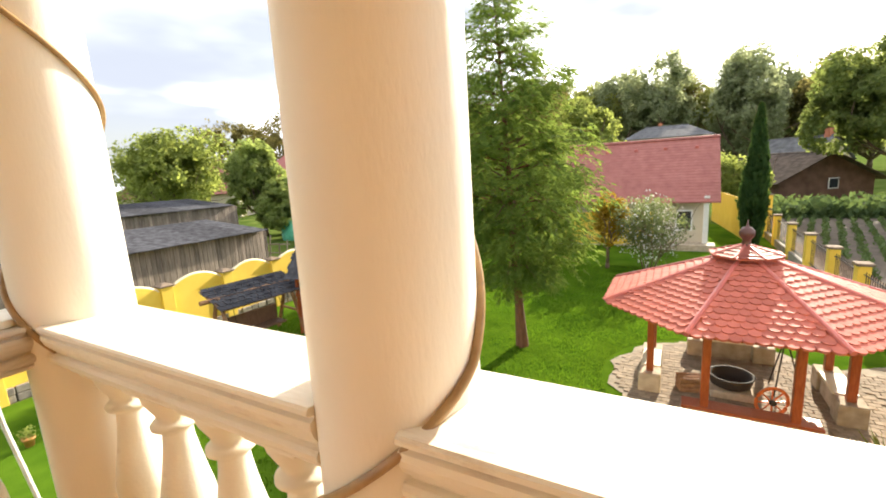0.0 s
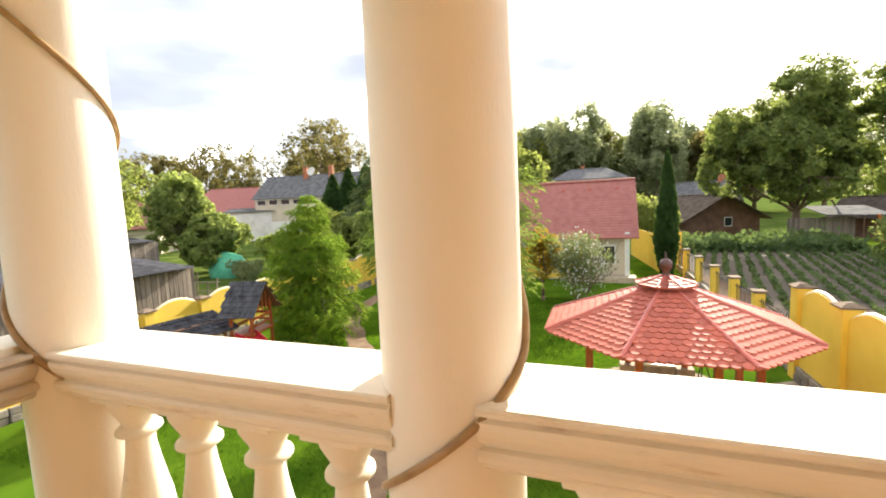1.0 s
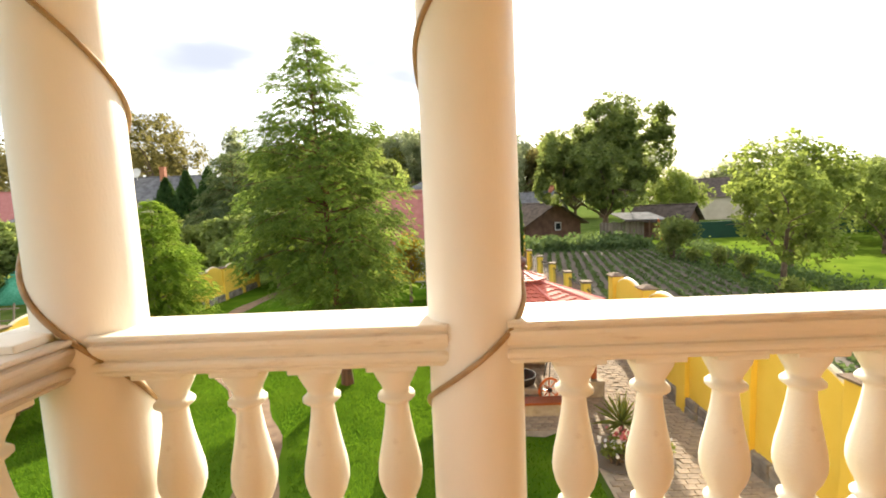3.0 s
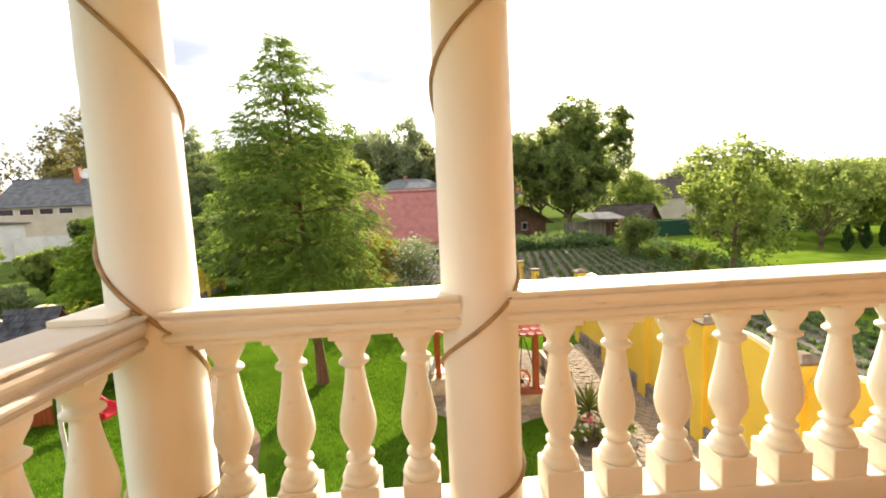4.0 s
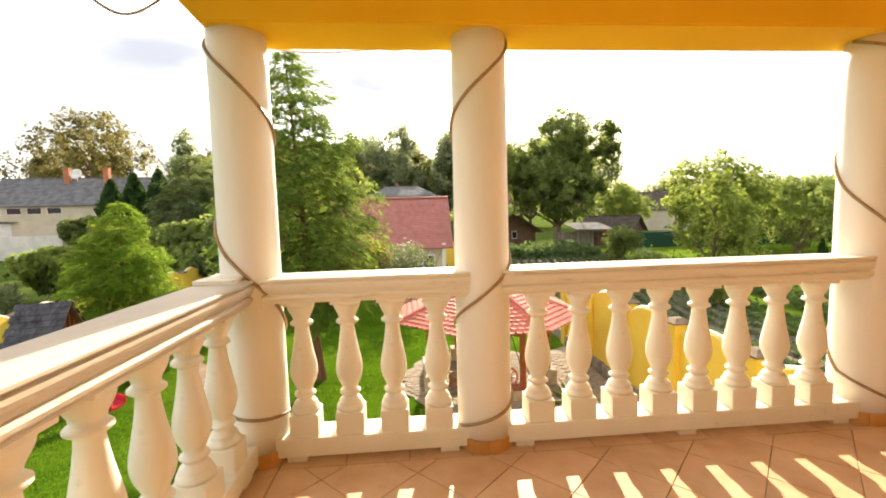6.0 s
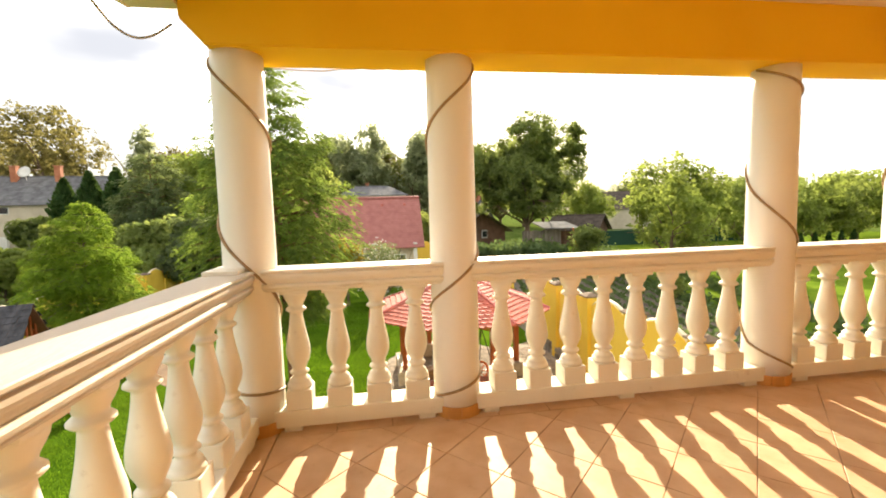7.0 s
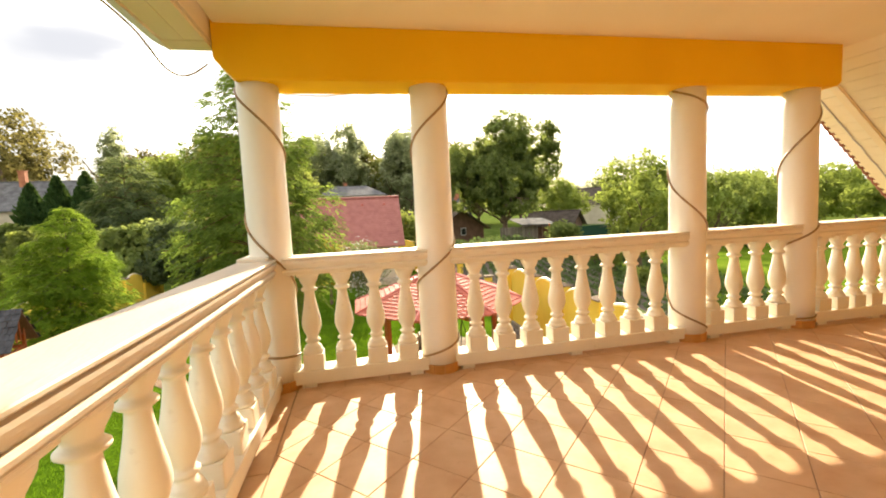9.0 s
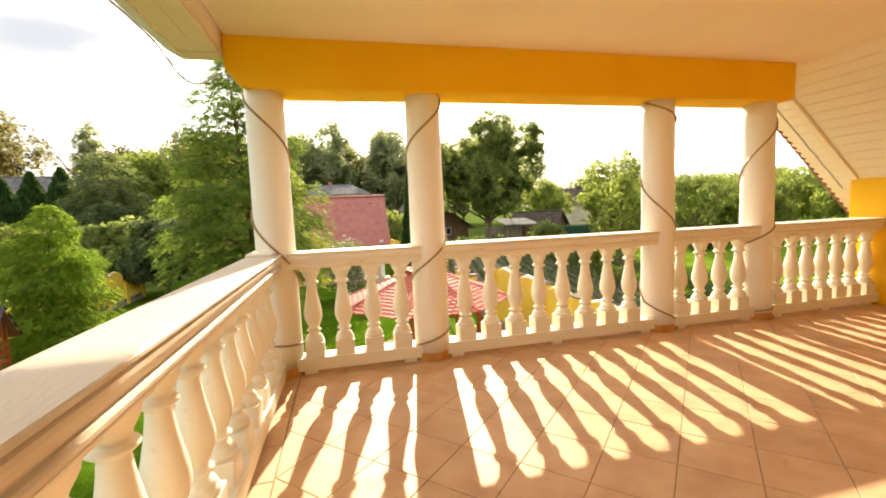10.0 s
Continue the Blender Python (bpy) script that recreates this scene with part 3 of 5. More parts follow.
slab(bm, [(b.x, BACK_Y, b.z), (b.x, 1.0, b.z), (a.x, 1.0, a.z), (a.x, BACK_Y, a.z)], 0.045)
structure(part("roof_slope", bm, VERGE_TILE), "red-brown tiled roof slope over the boarded soffit", "roof")
n_boards = 20
for i in range(n_boards):
    a = slope_a + run * (i / n_boards) + run * 0.0007
    b = slope_a + run * ((i + 1) / n_boards) - run * 0.0007
    board_bm = bmesh.new()
    slab(board_bm, [(b.x, BACK_Y, b.z), (b.x, 1.02, b.z), (a.x, 1.02, a.z), (a.x, BACK_Y, a.z)], 0.014)
    part("board", board_bm, WHITE_BOARD, slope)
bm = bmesh.new()
d = run.normalized()
for i in range(29):
    p = slope_a + run_n * 0.055 + d * (i * 0.094 - 0.05)
    q = p + d * 0.125 - run_n * 0.018
    tube(bm, (p.x, 1.02, p.z), (q.x, 1.02, q.z), 0.055, 0.062, 10)
structure(part("verge", bm, VERGE_TILE), "red-brown tiles along the edge of the roof slope", "roof edge")
bm = bmesh.new()
a = slope_a + d * 0.12 - run_n * 0.028
b = slope_a + d * 1.66 - run_n * 0.028
slab(bm, [(b.x, 0.62, b.z), (b.x, 0.69, b.z), (a.x, 0.69, a.z), (a.x, 0.62, a.z)], 0.03)
structure(part("trim", bm, CEILING_PAINT), "cream batten along the sloped soffit", "trim")
bm = bmesh.new()
path_tube(bm, [Vector((3.16, 0.62, 2.18))] + [slope_a + d * (0.22 + 0.1 * i) - run_n * (0.030 + 0.003 * math.sin(i * 1.7)) + Vector((0, 0.86 + 0.004 * math.sin(i * 2.3), 0)) for i in range(17)], 0.007)
tagged(part("light_cord", bm, CABLE), "grey light cord fixed along the white sloped soffit", "cable")

# left eave with its boards and gutter
eave = thing("eave", "cream boarded eave box beside the terrace ceiling", "eave", loc=(0, 0, 0))
bm = bmesh.new()
prism(bm, [(-1.824, 2.415), (-1.824, 2.62), (-2.17, 2.62), (-2.17, 2.42), (-2.09, 2.375)], "y", BACK_Y, 0.40)
part("eave_box", bm, WHITE_BOARD, eave)
for k in range(2):
    part("board", one_box((-1.945 - 0.118 * k, BACK_Y, 2.372 - 0.002 * k), (-1.830 - 0.118 * k, 0.24, 2.395), 0.004), WHITE_BOARD, eave)
part("end_board", one_box((-2.085, 0.246, 2.366), (-1.826, 0.402, 2.40), 0.004), WHITE_BOARD, eave, "cross board closing the eave end")
bm = bmesh.new()
prism(bm, [(-2.075, 2.358), (-2.19, 2.425), (-2.19, 2.56), (-2.172, 2.56), (-2.172, 2.436), (-2.075, 2.378)], "y", BACK_Y, 0.405)
part("fascia", bm, WHITE_BOARD, eave, "outer fascia board with a dark joint")
bm = bmesh.new()
slab(bm, [(-2.23, BACK_Y, 2.56), (-1.80, BACK_Y, 2.95), (-1.80, 0.42, 2.95), (-2.23, 0.42, 2.56)][::-1], 0.05)
part("roof_edge", bm, ROOF_RED, eave)
bm = bmesh.new()
path_tube(bm, smooth_line([Vector((-2.31, -2.6, 2.44)).lerp(Vector((-2.14, 0.02, 2.36)), i / 8) + Vector((0, 0, 0.012 * math.sin(i * 2.0))) for i in range(9)] + [(-2.10, 0.12, 2.28), (-2.06, 0.20, 2.20), (-2.0, 0.26, 2.165), (-1.93, 0.30, 2.19), (-1.85, 0.33, 2.26)], 4), 0.006)
tagged(part("hanging_cable", bm, CABLE), "thin grey cable hanging in a loop below the eave", "cable")
bm = bmesh.new()
path_tube(bm, [Vector((-1.46 + 0.95 * i / 12, 0.68, 2.172 - 0.018 * math.sin(math.pi * min(1, i / 6)) + 0.003 * math.sin(i * 3))) for i in range(13)], 0.004)
tagged(part("beam_cable", bm, CABLE), "thin pale cable slung along the underside of the beam", "cable")


def column(x, handed, phase, turns):
    c = thing("column", "round cream painted column with a rope light wound round it", "column", "terrace columns", (x, COL_Y, 0))
    bm = bmesh.new()
    prof = [(COL_R, 0.062)] + [(COL_R - 0.008 * (k / 12) ** 2, 0.062 + (BEAM_Z + 0.03 - 0.062) * k / 12) for k in range(1, 13)]
    lathe(bm, prof, 64)
    part("shaft", bm, CREAM_COLUMN, c)
    n = 12
    for k in range(n):
        bm = bmesh.new()
        a0, a1 = 2 * math.pi * (k + 0.015) / n, 2 * math.pi * (k + 0.985) / n
        inner, outer = COL_R - 0.02, COL_R + 0.008
        ring = []
        for z in (-0.008, 0.07):
            ring.append([bm.verts.new((r * math.cos(a), r * math.sin(a), z)) for r, a in ((inner, a0), (outer, a0), (outer, a0 * 0.67 + a1 * 0.33), (outer, a0 * 0.33 + a1 * 0.67), (outer, a1), (inner, a1))])
        for i in range(6):
            bm.faces.new((ring[0][i], ring[0][(i + 1) % 6], ring[1][(i + 1) % 6], ring[1][i]))
        bm.faces.new(ring[0][::-1])
        bm.faces.new(ring[1])
        part("tile", bm, SKIRT, c)
    bm = bmesh.new()
    pts = []
    knots = turns
    steps = 150
    for i in range(steps + 1):
        u = i / steps * (len(knots) - 1)
        k = min(int(u), len(knots) - 2)
        f = u - k
        z = knots[k] + (knots[k + 1] - knots[k]) * f
        ang = phase + handed * math.pi * u + 0.05 * math.sin(u * 5)
        rr = COL_R + 0.006 - 0.008 * (z / 2.2) ** 2
        pts.append((rr * math.cos(ang), rr * math.sin(ang), z))
    path_tube(bm, pts, 0.0085)
    part("rope_light", bm, ROPE, c, "brown translucent rope light", smooth=True)
    return c


# each list: heights at every half turn from the top, seen from the terrace side
column(COL_X[0], 1, math.pi, (2.155, 1.72, 1.29, 0.74, 0.29, 0.24))
column(COL_X[1], -1, 0.0, (2.155, 1.72, 1.03, 0.69, 0.27, 0.10))
column(COL_X[2], 1, math.pi, (2.155, 1.95, 1.35, 0.87, 0.28, 0.06))
column(COL_X[3], -1, 0.0, (2.12, 1.58, 1.02, 0.77, 0.12, 0.08))

RAIL_HALF = [(0.113, 0.980), (0.118, 0.976), (0.119, 0.968), (0.112, 0.963), (0.103, 0.962), (0.105, 0.957), (0.113, 0.952), (0.114, 0.940), (0.110, 0.926), (0.103, 0.914), (0.096, 0.906), (0.094, 0.900), (0.104, 0.896), (0.109, 0.888), (0.108, 0.878), (0.102, 0.872), (0.096, 0.869), (0.098, 0.864), (0.092, 0.856), (0.086, 0.851)]
RAIL_LOOP = [(-w, z - 0.015) for w, z in RAIL_HALF] + [(w, z - 0.015) for w, z in reversed(RAIL_HALF)]
BALUSTER = [(0.030, 0.245), (0.070, 0.246), (0.074, 0.258), (0.070, 0.272), (0.060, 0.278), (0.062, 0.290), (0.055, 0.302), (0.042, 0.312), (0.036, 0.322), (0.046, 0.330), (0.055, 0.338), (0.055, 0.346), (0.045, 0.354), (0.039, 0.362), (0.046, 0.385), (0.060, 0.415), (0.069, 0.450), (0.070, 0.478), (0.066, 0.515), (0.056, 0.565), (0.046, 0.620), (0.039, 0.668), (0.036, 0.700), (0.037, 0.712), (0.050, 0.717), (0.058, 0.724), (0.058, 0.732), (0.050, 0.740), (0.041, 0.746), (0.045, 0.764), (0.056, 0.785), (0.066, 0.806), (0.069, 0.822), (0.069, 0.832)]


def baluster_meshes():
    bm = bmesh.new()
    lathe(bm, BALUSTER, 32)
    me1 = bpy.data.meshes.new("turned_body")
    bm.to_mesh(me1)
    bm.free()
    me2 = bpy.data.meshes.new("plinth")
    bm = one_box((-0.073, -0.073, 0.125), (0.073, 0.073, 0.246), 0.006)
    bm.to_mesh(me2)
    bm.free()
    me3 = bpy.data.meshes.new("abacus")
    bm = one_box((-0.076, -0.076, 0.830), (0.076, 0.076, 0.876), 0.005)
    bm.to_mesh(me3)
    bm.free()
    for me in (me1, me2, me3):
        me.materials.append(CREAM)
    return me1, me2, me3


BAL_MESHES = baluster_meshes()


def balustrade(a, b, along, across, places, label, feet):
    """A run of railing: curb, its feet, balusters and the moulded handrail."""
    r = thing("balustrade", label, "balustrade", "terrace balustrades")
    bm = bmesh.new()
    prism(bm, [(across + w, z) for w, z in RAIL_LOOP], along, a, b)
    part("handrail", bm, CREAM_RAIL_X if along == "x" else CREAM_RAIL_Y_SHADED, r)
    lo = (a, across - 0.088, 0.028) if along == "x" else (across - 0.088, a, 0.028)
    hi = (b, across + 0.088, 0.128) if along == "x" else (across + 0.088, b, 0.128)
    part("curb", one_box(lo, hi, 0.007), CREAM, r)
    for f in feet:
        lo = (f - 0.05, across - 0.078, -0.01) if along == "x" else (across - 0.078, f - 0.05, -0.01)
        hi = (f + 0.05, across + 0.078, 0.03) if along == "x" else (across + 0.078, f + 0.05, 0.03)
        part("foot", one_box(lo, hi, 0.003), CREAM, r)
    for p in places:
        e = new("baluster")
        e.empty_display_size = 0.05
        e.location = (p, across, 0) if along == "x" else (across, p, 0)
        e.rotation_euler = (0, 0, random.uniform(-0.03, 0.03))
        e.scale = (1, 1, 0.983)
        e.parent = r
        for me in BAL_MESHES:
            o = new(me.name, me)
            o.parent = e
    return r


def evenly(first, last, n):
    return [first + (last - first) * i / (n - 1) for i in range(n)]


def ends(i, inset=0.085):
    return COL_X[i] + inset, COL_X[i + 1] - inset


a, b = ends(0)
balustrade(a, b, "x", RAIL_Y, evenly(-1.352, -0.645, 4), "short cream balustrade with four turned balusters and moulded handrail", (a + 0.12, b - 0.12))
a, b = ends(1)
balustrade(a, b, "x", RAIL_Y, evenly(-0.09, 1.54, 8), "long cream balustrade with eight turned balusters and moulded handrail", (a + 0.12, 0.74, b - 0.12))
a, b = ends(2)
balustrade(a, b, "x", RAIL_Y, evenly(2.11, 2.82, 4), "short cream balustrade between two columns on the terrace edge", (a + 0.12, b - 0.12))
a = COL_X[3] + 0.085
balustrade(a, WALL_X - 0.002, "x", RAIL_Y, evenly(3.30, 4.34, 6) + [WALL_X - 0.10], "cream balustrade running into the ochre side wall", (a + 0.12, 3.9, WALL_X - 0.15))
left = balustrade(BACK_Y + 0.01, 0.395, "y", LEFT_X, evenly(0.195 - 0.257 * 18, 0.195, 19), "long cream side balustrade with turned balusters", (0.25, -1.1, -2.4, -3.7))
bm = one_box((LEFT_X - 0.112, 0.24, 0.963), (LEFT_X + 0.07, 0.60, 0.987), 0.004)
part("end_slab", bm, CREAM, left, "loose flat slab on the end of the handrail")
bm = bmesh.new()
prism(bm, [(LEFT_X + w, z) for w, z in RAIL_LOOP], "y", 0.395, 0.60)
part("end_block", bm, CREAM, left)
# white cord hanging outside the side railing
bm = bmesh.new()
path_tube(bm, [(-1.80, 0.30, 0.95), (-1.84, 0.33, 0.6), (-1.86, 0.38, 0.2), (-1.84, 0.42, -0.25)], 0.007)
tagged(part("white_cord", bm, WHITE_TRIM), "white cord hanging down outside the side balustrade", "cable")


# ---- the garden ground ----
def sheet(name, outline, z, mat, label, category, kind="structure", thick=0.0):
    bm = bmesh.new()
    vs = [bm.verts.new((x, y, z)) for x, y in outline]
    f = bm.faces.new(vs)
    if f.normal.z < 0:
        f.normal_flip()
    if thick:
        r = bmesh.ops.extrude_face_region(bm, geom=[f])
        bmesh.ops.translate(bm, verts=[v for v in r["geom"] if isinstance(v, bmesh.types.BMVert)], vec=(0, 0, -thick))
        bmesh.ops.recalc_face_normals(bm, faces=bm.faces[:])
    return tagged(part(name, bm, mat), label, category, kind=kind)


sheet("ground", [(-1500, -1500), (1500, -1500), (1500, 1500), (-1500, 1500)], GROUND, MEADOW, "rough grassy ground reaching to the horizon", "ground")
sheet("lawn", [(-12.9, -3.0), (1.8, -3.0), (1.8, 6.2), (2.6, 6.9), (4.4, 12.0), (4.4, 34.0), (-12.9, 40.0)], GROUND + 0.010, LAWN, "bright green mown lawn in the walled garden", "lawn")


def ribbon(centre, widths):
    left_side, right_side = [], []
    for i, (x, y) in enumerate(centre):
        x0, y0 = centre[max(i - 1, 0)]
        x1, y1 = centre[min(i + 1, len(centre) - 1)]
        d = Vector((x1 - x0, y1 - y0)).normalized()
        n = Vector((-d.y, d.x)) * widths[i] * 0.5
        left_side.append((x + n.x, y + n.y))
        right_side.append((x - n.x, y - n.y))
    return left_side + right_side[::-1]


trail = smooth_line([(-3.2, 2.4), (-4.0, 6.1), (-5.7, 9.3), (-8.4, 12.6), (-10.3, 15.6), (-10.9, 19.7), (-10.4, 25.0)])
sheet("path", ribbon(trail, [0.75 + 0.12 * math.sin(i * 1.3) for i in range(len(trail))]), GROUND + 0.018, EARTH, "brown trodden stone path curving through the lawn", "path")

GZ = (1.22, 9.58)
plaza = [(GZ[0] + (2.35 + 0.12 * math.sin(k * 2.1)) * math.cos(2 * math.pi * k / 40), GZ[1] + (2.35 + 0.12 * math.cos(k * 1.7)) * math.sin(2 * math.pi * k / 40)) for k in range(40)]
pavement = sheet("pavement", plaza, GROUND + 0.026, SAND, "round paved place of small pavers under the gazebo", "pavement")
walkway = sheet("pavement_walk", [(1.9, 2.0), (4.4, 2.0), (4.4, 11.9), (3.2, 11.2), (2.6, 8.6), (1.9, 6.4)], GROUND + 0.022, SAND, "paved walk between the gazebo and the yellow wall", "pavement")

# field and neighbour lawn on the far side of the wall; crop rows lean slightly from the wall
ROW = Vector((0.225, 0.974))
sheet("field", [(4.7, -2.0), (9.3, -2.0), (14.0, 19.0), (18.6, 45.0), (6.0, 46.0), (4.7, 20.0)], GROUND + 0.012, SOIL, "dark soil of the neighbouring vegetable field", "field")
sheet("neighbour_lawn", [(12.6, 8.0), (60.0, 8.0), (70.0, 50.0), (19.6, 46.0), (15.3, 19.4)], GROUND + 0.014, NEIGHBOUR_LAWN, "mown lawn of the neighbouring garden", "lawn")
sheet("field_track", [(4.9, 4.0), (5.9, 4.0), (6.5, 22.0), (5.2, 30.0)], GROUND + 0.020, EARTH, "pale earth track along the fence", "path")

# ---- gazebo ----
gazebo = thing("gazebo", "octagonal wooden gazebo with a red scalloped shingle roof", "gazebo", loc=(GZ[0], GZ[1], GROUND), rz=0.0)
EAVE_R, EAVE_Z, TOP_R, TOP_Z, POST_R = 2.55, 1.90, 0.36, 2.70, 1.66


def corner(k, r, z):
    a = 2 * math.pi * (k + 0.5) / 8
    return Vector((r * math.cos(a), r * math.sin(a), z))


bm = bmesh.new()
for k in range(8):
    a, b, c, e = corner(k, EAVE_R, EAVE_Z), corner(k + 1, EAVE_R, EAVE_Z), corner(k + 1, TOP_R, TOP_Z), corner(k, TOP_R, TOP_Z)
    slab(bm, [a, b, c, e], 0.035)
roof = part("roof", bm, RED_WOOD, gazebo, "red-brown roof boarding under shingles")


def shingle_mesh(w, length):
    bm = bmesh.new()
    top = [(-w / 2, length), (-w / 2, 0.025)] + [(-w / 2 * math.cos(math.pi * k / 6), 0.025 - 0.070 * math.sin(math.pi * k / 6)) for k in range(1, 6)] + [(w / 2, 0.025), (w / 2, length)]
    a = [bm.verts.new((x, y, 0.010 + 0.028 * (1 - y / length))) for x, y in top]
    b = [bm.verts.new((x, y, 0.002)) for x, y in top]
    n = len(top)
    bm.faces.new(a)
    for i in range(n):
        bm.faces.new((a[i], b[i], b[(i + 1) % n], a[(i + 1) % n]))
    me = bpy.data.meshes.new("shingle")
    bm.to_mesh(me)
    bm.free()
    me.materials.append(ROOF_RED)
    return me


SHINGLE = shingle_mesh(0.165, 0.2)
rest = bmesh.new()
shingle_jobs = []
for k in range(8):
    a, b = corner(k, EAVE_R, EAVE_Z), corner(k + 1, EAVE_R, EAVE_Z)
    c, e = corner(k + 1, TOP_R, TOP_Z), corner(k, TOP_R, TOP_Z)
    ux = (b - a).normalized()
    mid0, mid1 = (a + b) / 2, (c + e) / 2
    uy = (mid1 - mid0).normalized()
    un = ux.cross(uy)
    length = (mid1 - mid0).length
    rows = 14
    for r in range(rows):
        s = r / rows
        half = (b - a).length / 2 * (1 - s) + (c - e).length / 2 * s
        n = max(1, int(2 * half / 0.168))
        off = 0.5 if r % 2 else 0.0
        for i in range(-n, n + 1):
            x = (i + off) * 0.168
            if abs(x) > half - 0.04:
                continue
            o = mid0 + ux * x + uy * (s * length - 0.02) + un * 0.004
            m = Matrix(((ux.x, uy.x, un.x, o.x), (ux.y, uy.y, un.y, o.y), (ux.z, uy.z, un.z, o.z), (0, 0, 0, 1)))
            shingle_jobs.append((k, m))
for k, m in [j for j in shingle_jobs if j[0] not in (4, 5, 6)]:
    vs = [rest.verts.new(m @ v.co) for v in SHINGLE.vertices]
    for p in SHINGLE.polygons:
        rest.faces.new([vs[i] for i in p.vertices])
tagged(part("shingles", rest, ROOF_RED_JOINED, roof), kind="stuff")
for k in range(8):
    bm = bmesh.new()
    a, b = corner(k, EAVE_R + 0.02, EAVE_Z + 0.02), corner(k, TOP_R, TOP_Z + 0.02)
    tube(bm, a, b, 0.045, 0.045, 8)
    part("ridge_cap", bm, RED_METAL, gazebo, "smooth red metal ridge")
# raised little cap roof
for nm, r0, z0c, r1, z1, mat in (("lantern", 0.30, 2.66, 0.30, 2.80, RED_WOOD),):
    bm = bmesh.new()
    for k in range(8):
        slab(bm, [corner(k, r0, z0c), corner(k + 1, r0, z0c), corner(k + 1, r1, z1), corner(k, r1, z1)], 0.03)
    part(nm, bm, mat, gazebo)
bm = bmesh.new()
for k in range(8):
    slab(bm, [corner(k, 0.60, 2.775), corner(k + 1, 0.60, 2.775), corner(k + 1, 0.07, 2.93), corner(k, 0.07, 2.93)], 0.025)
cap_roof = part("cap_roof", bm, ROOF_RED, gazebo)
bm = bmesh.new()
for k in range(8):
    a, b = corner(k, 0.60, 2.785), corner(k + 1, 0.60, 2.785)
    for r in range(4):
        s = r / 4
        n = 5 - r
        for i in range(n):
            p = a.lerp(b, (i + 0.5) / n) * (1 - s) + (corner(k, 0.07, 2.94).lerp(corner(k + 1, 0.07, 2.94), (i + 0.5) / n)) * s
            ux = (b - a).normalized()
            uy = (corner(k, 0.07, 2.94) + corner(k + 1, 0.07, 2.94) - a - b).normalized()
            un = ux.cross(uy)
            vs = [bm.verts.new(p + ux * x * 0.052 + uy * y + un * z) for x, y, z in ((-1, 0.13, 0.004), (-1, 0.0, 0.022), (0, -0.03, 0.024), (1, 0.0, 0.022), (1, 0.13, 0.004))]
            bm.faces.new(vs)
bmesh.ops.solidify(bm, geom=bm.faces[:], thickness=0.008)
part("cap_shingles", bm, ROOF_RED_JOINED, cap_roof)
for k in range(8):
    bm = bmesh.new()
    tube(bm, corner(k, 0.61, 2.795), corner(k, 0.06, 2.955), 0.022, 0.022, 6)
    part("cap_ridge", bm, RED_METAL, cap_roof)
bm = bmesh.new()
lathe(bm, [(0.09, 2.87), (0.095, 2.93), (0.075, 2.97), (0.070, 3.05), (0.085, 3.08), (0.115, 3.11), (0.13, 3.16), (0.13, 3.20), (0.11, 3.25), (0.07, 3.285), (0.025, 3.31), (0.016, 3.36), (0.005, 3.44)], 18)
part("finial", bm, FINIAL, gazebo, "dark brown turned finial")
# posts, braces, eave beams
for k in range(8):
    p = corner(k, POST_R, 0)
    bm = bmesh.new()
    foot = 0.42 if k not in (5, 6) else 0.30
    box(bm, (p.x - 0.065, p.y - 0.065, foot), (p.x + 0.065, p.y + 0.065, 2.14), 0.012)
    part("post", bm, RED_WOOD, gazebo)
    q = corner(k + 1, POST_R, 0)
    d = (q - p).normalized()
    bm = bmesh.new()
    slab(bm, [p + Vector((0, 0, 2.15)) , q + Vector((0, 0, 2.15)), q + Vector((0, 0, 2.01)), p + Vector((0, 0, 2.01))], 0.08)
    part("eave_beam", bm, RED_WOOD, gazebo)
    for base, dirn in ((p, d), (q, -d)):
        bm = bmesh.new()
        nrm = dirn.cross(Vector((0, 0, 1)))
        for j in range(7):
            u = j / 6 * math.pi / 2
            cpt = base + dirn * (0.06 + 0.40 * math.sin(u)) + Vector((0, 0, 1.59 + 0.40 * (1 - math.cos(u))))
            if j:
                tube(bm, last, cpt, 0.022, 0.022, 5)
            last = cpt
            if 0 < j < 6:
                tube(bm, cpt, base + dirn * 0.06 + Vector((0, 0, cpt.z - GROUND * 0)), 0.008, 0.008, 4)
                tube(bm, cpt, Vector((cpt.x, cpt.y, 2.01)), 0.008, 0.008, 4)
        part("brace", bm, RED_WOOD, gazebo, "carved lattice brace")
# stone seats, wall pieces and table inside
def stone_block(name, label, lo, hi, rz=0.0, mat=None, top=None):
    t = thing(name, label, "stone seat", "gazebo stonework", (GZ[0], GZ[1], GROUND + 0.03), rz)
    part("block", one_box(lo, hi, 0.02), mat or STONE, t)
    if top:
        part("top", one_box((lo[0] - 0.03, lo[1] - 0.03, hi[2]), (hi[0] + 0.03, hi[1] + 0.03, hi[2] + 0.05), 0.008), top, t)
    return t


for k in (0, 1, 2, 3, 4, 7):
    p = corner(k, POST_R, 0)
    stone_block("post_pedestal", "square sandstone pedestal under a gazebo post", (p.x - 0.2, p.y - 0.2, -0.03), (p.x + 0.2, p.y + 0.2, 0.39), 0.0)
stone_block("front_wall", "low sandstone wall with red-brown wooden top", (-0.95, -1.64, -0.03), (0.95, -1.36, 0.26), 0.0, STONE, RED_WOOD)
stone_block("side_bench", "sandstone bench with a pale seat beside the posts", (1.38, -0.40, -0.03), (1.68, 0.40, 0.36), 0.0, STONE, COPING)
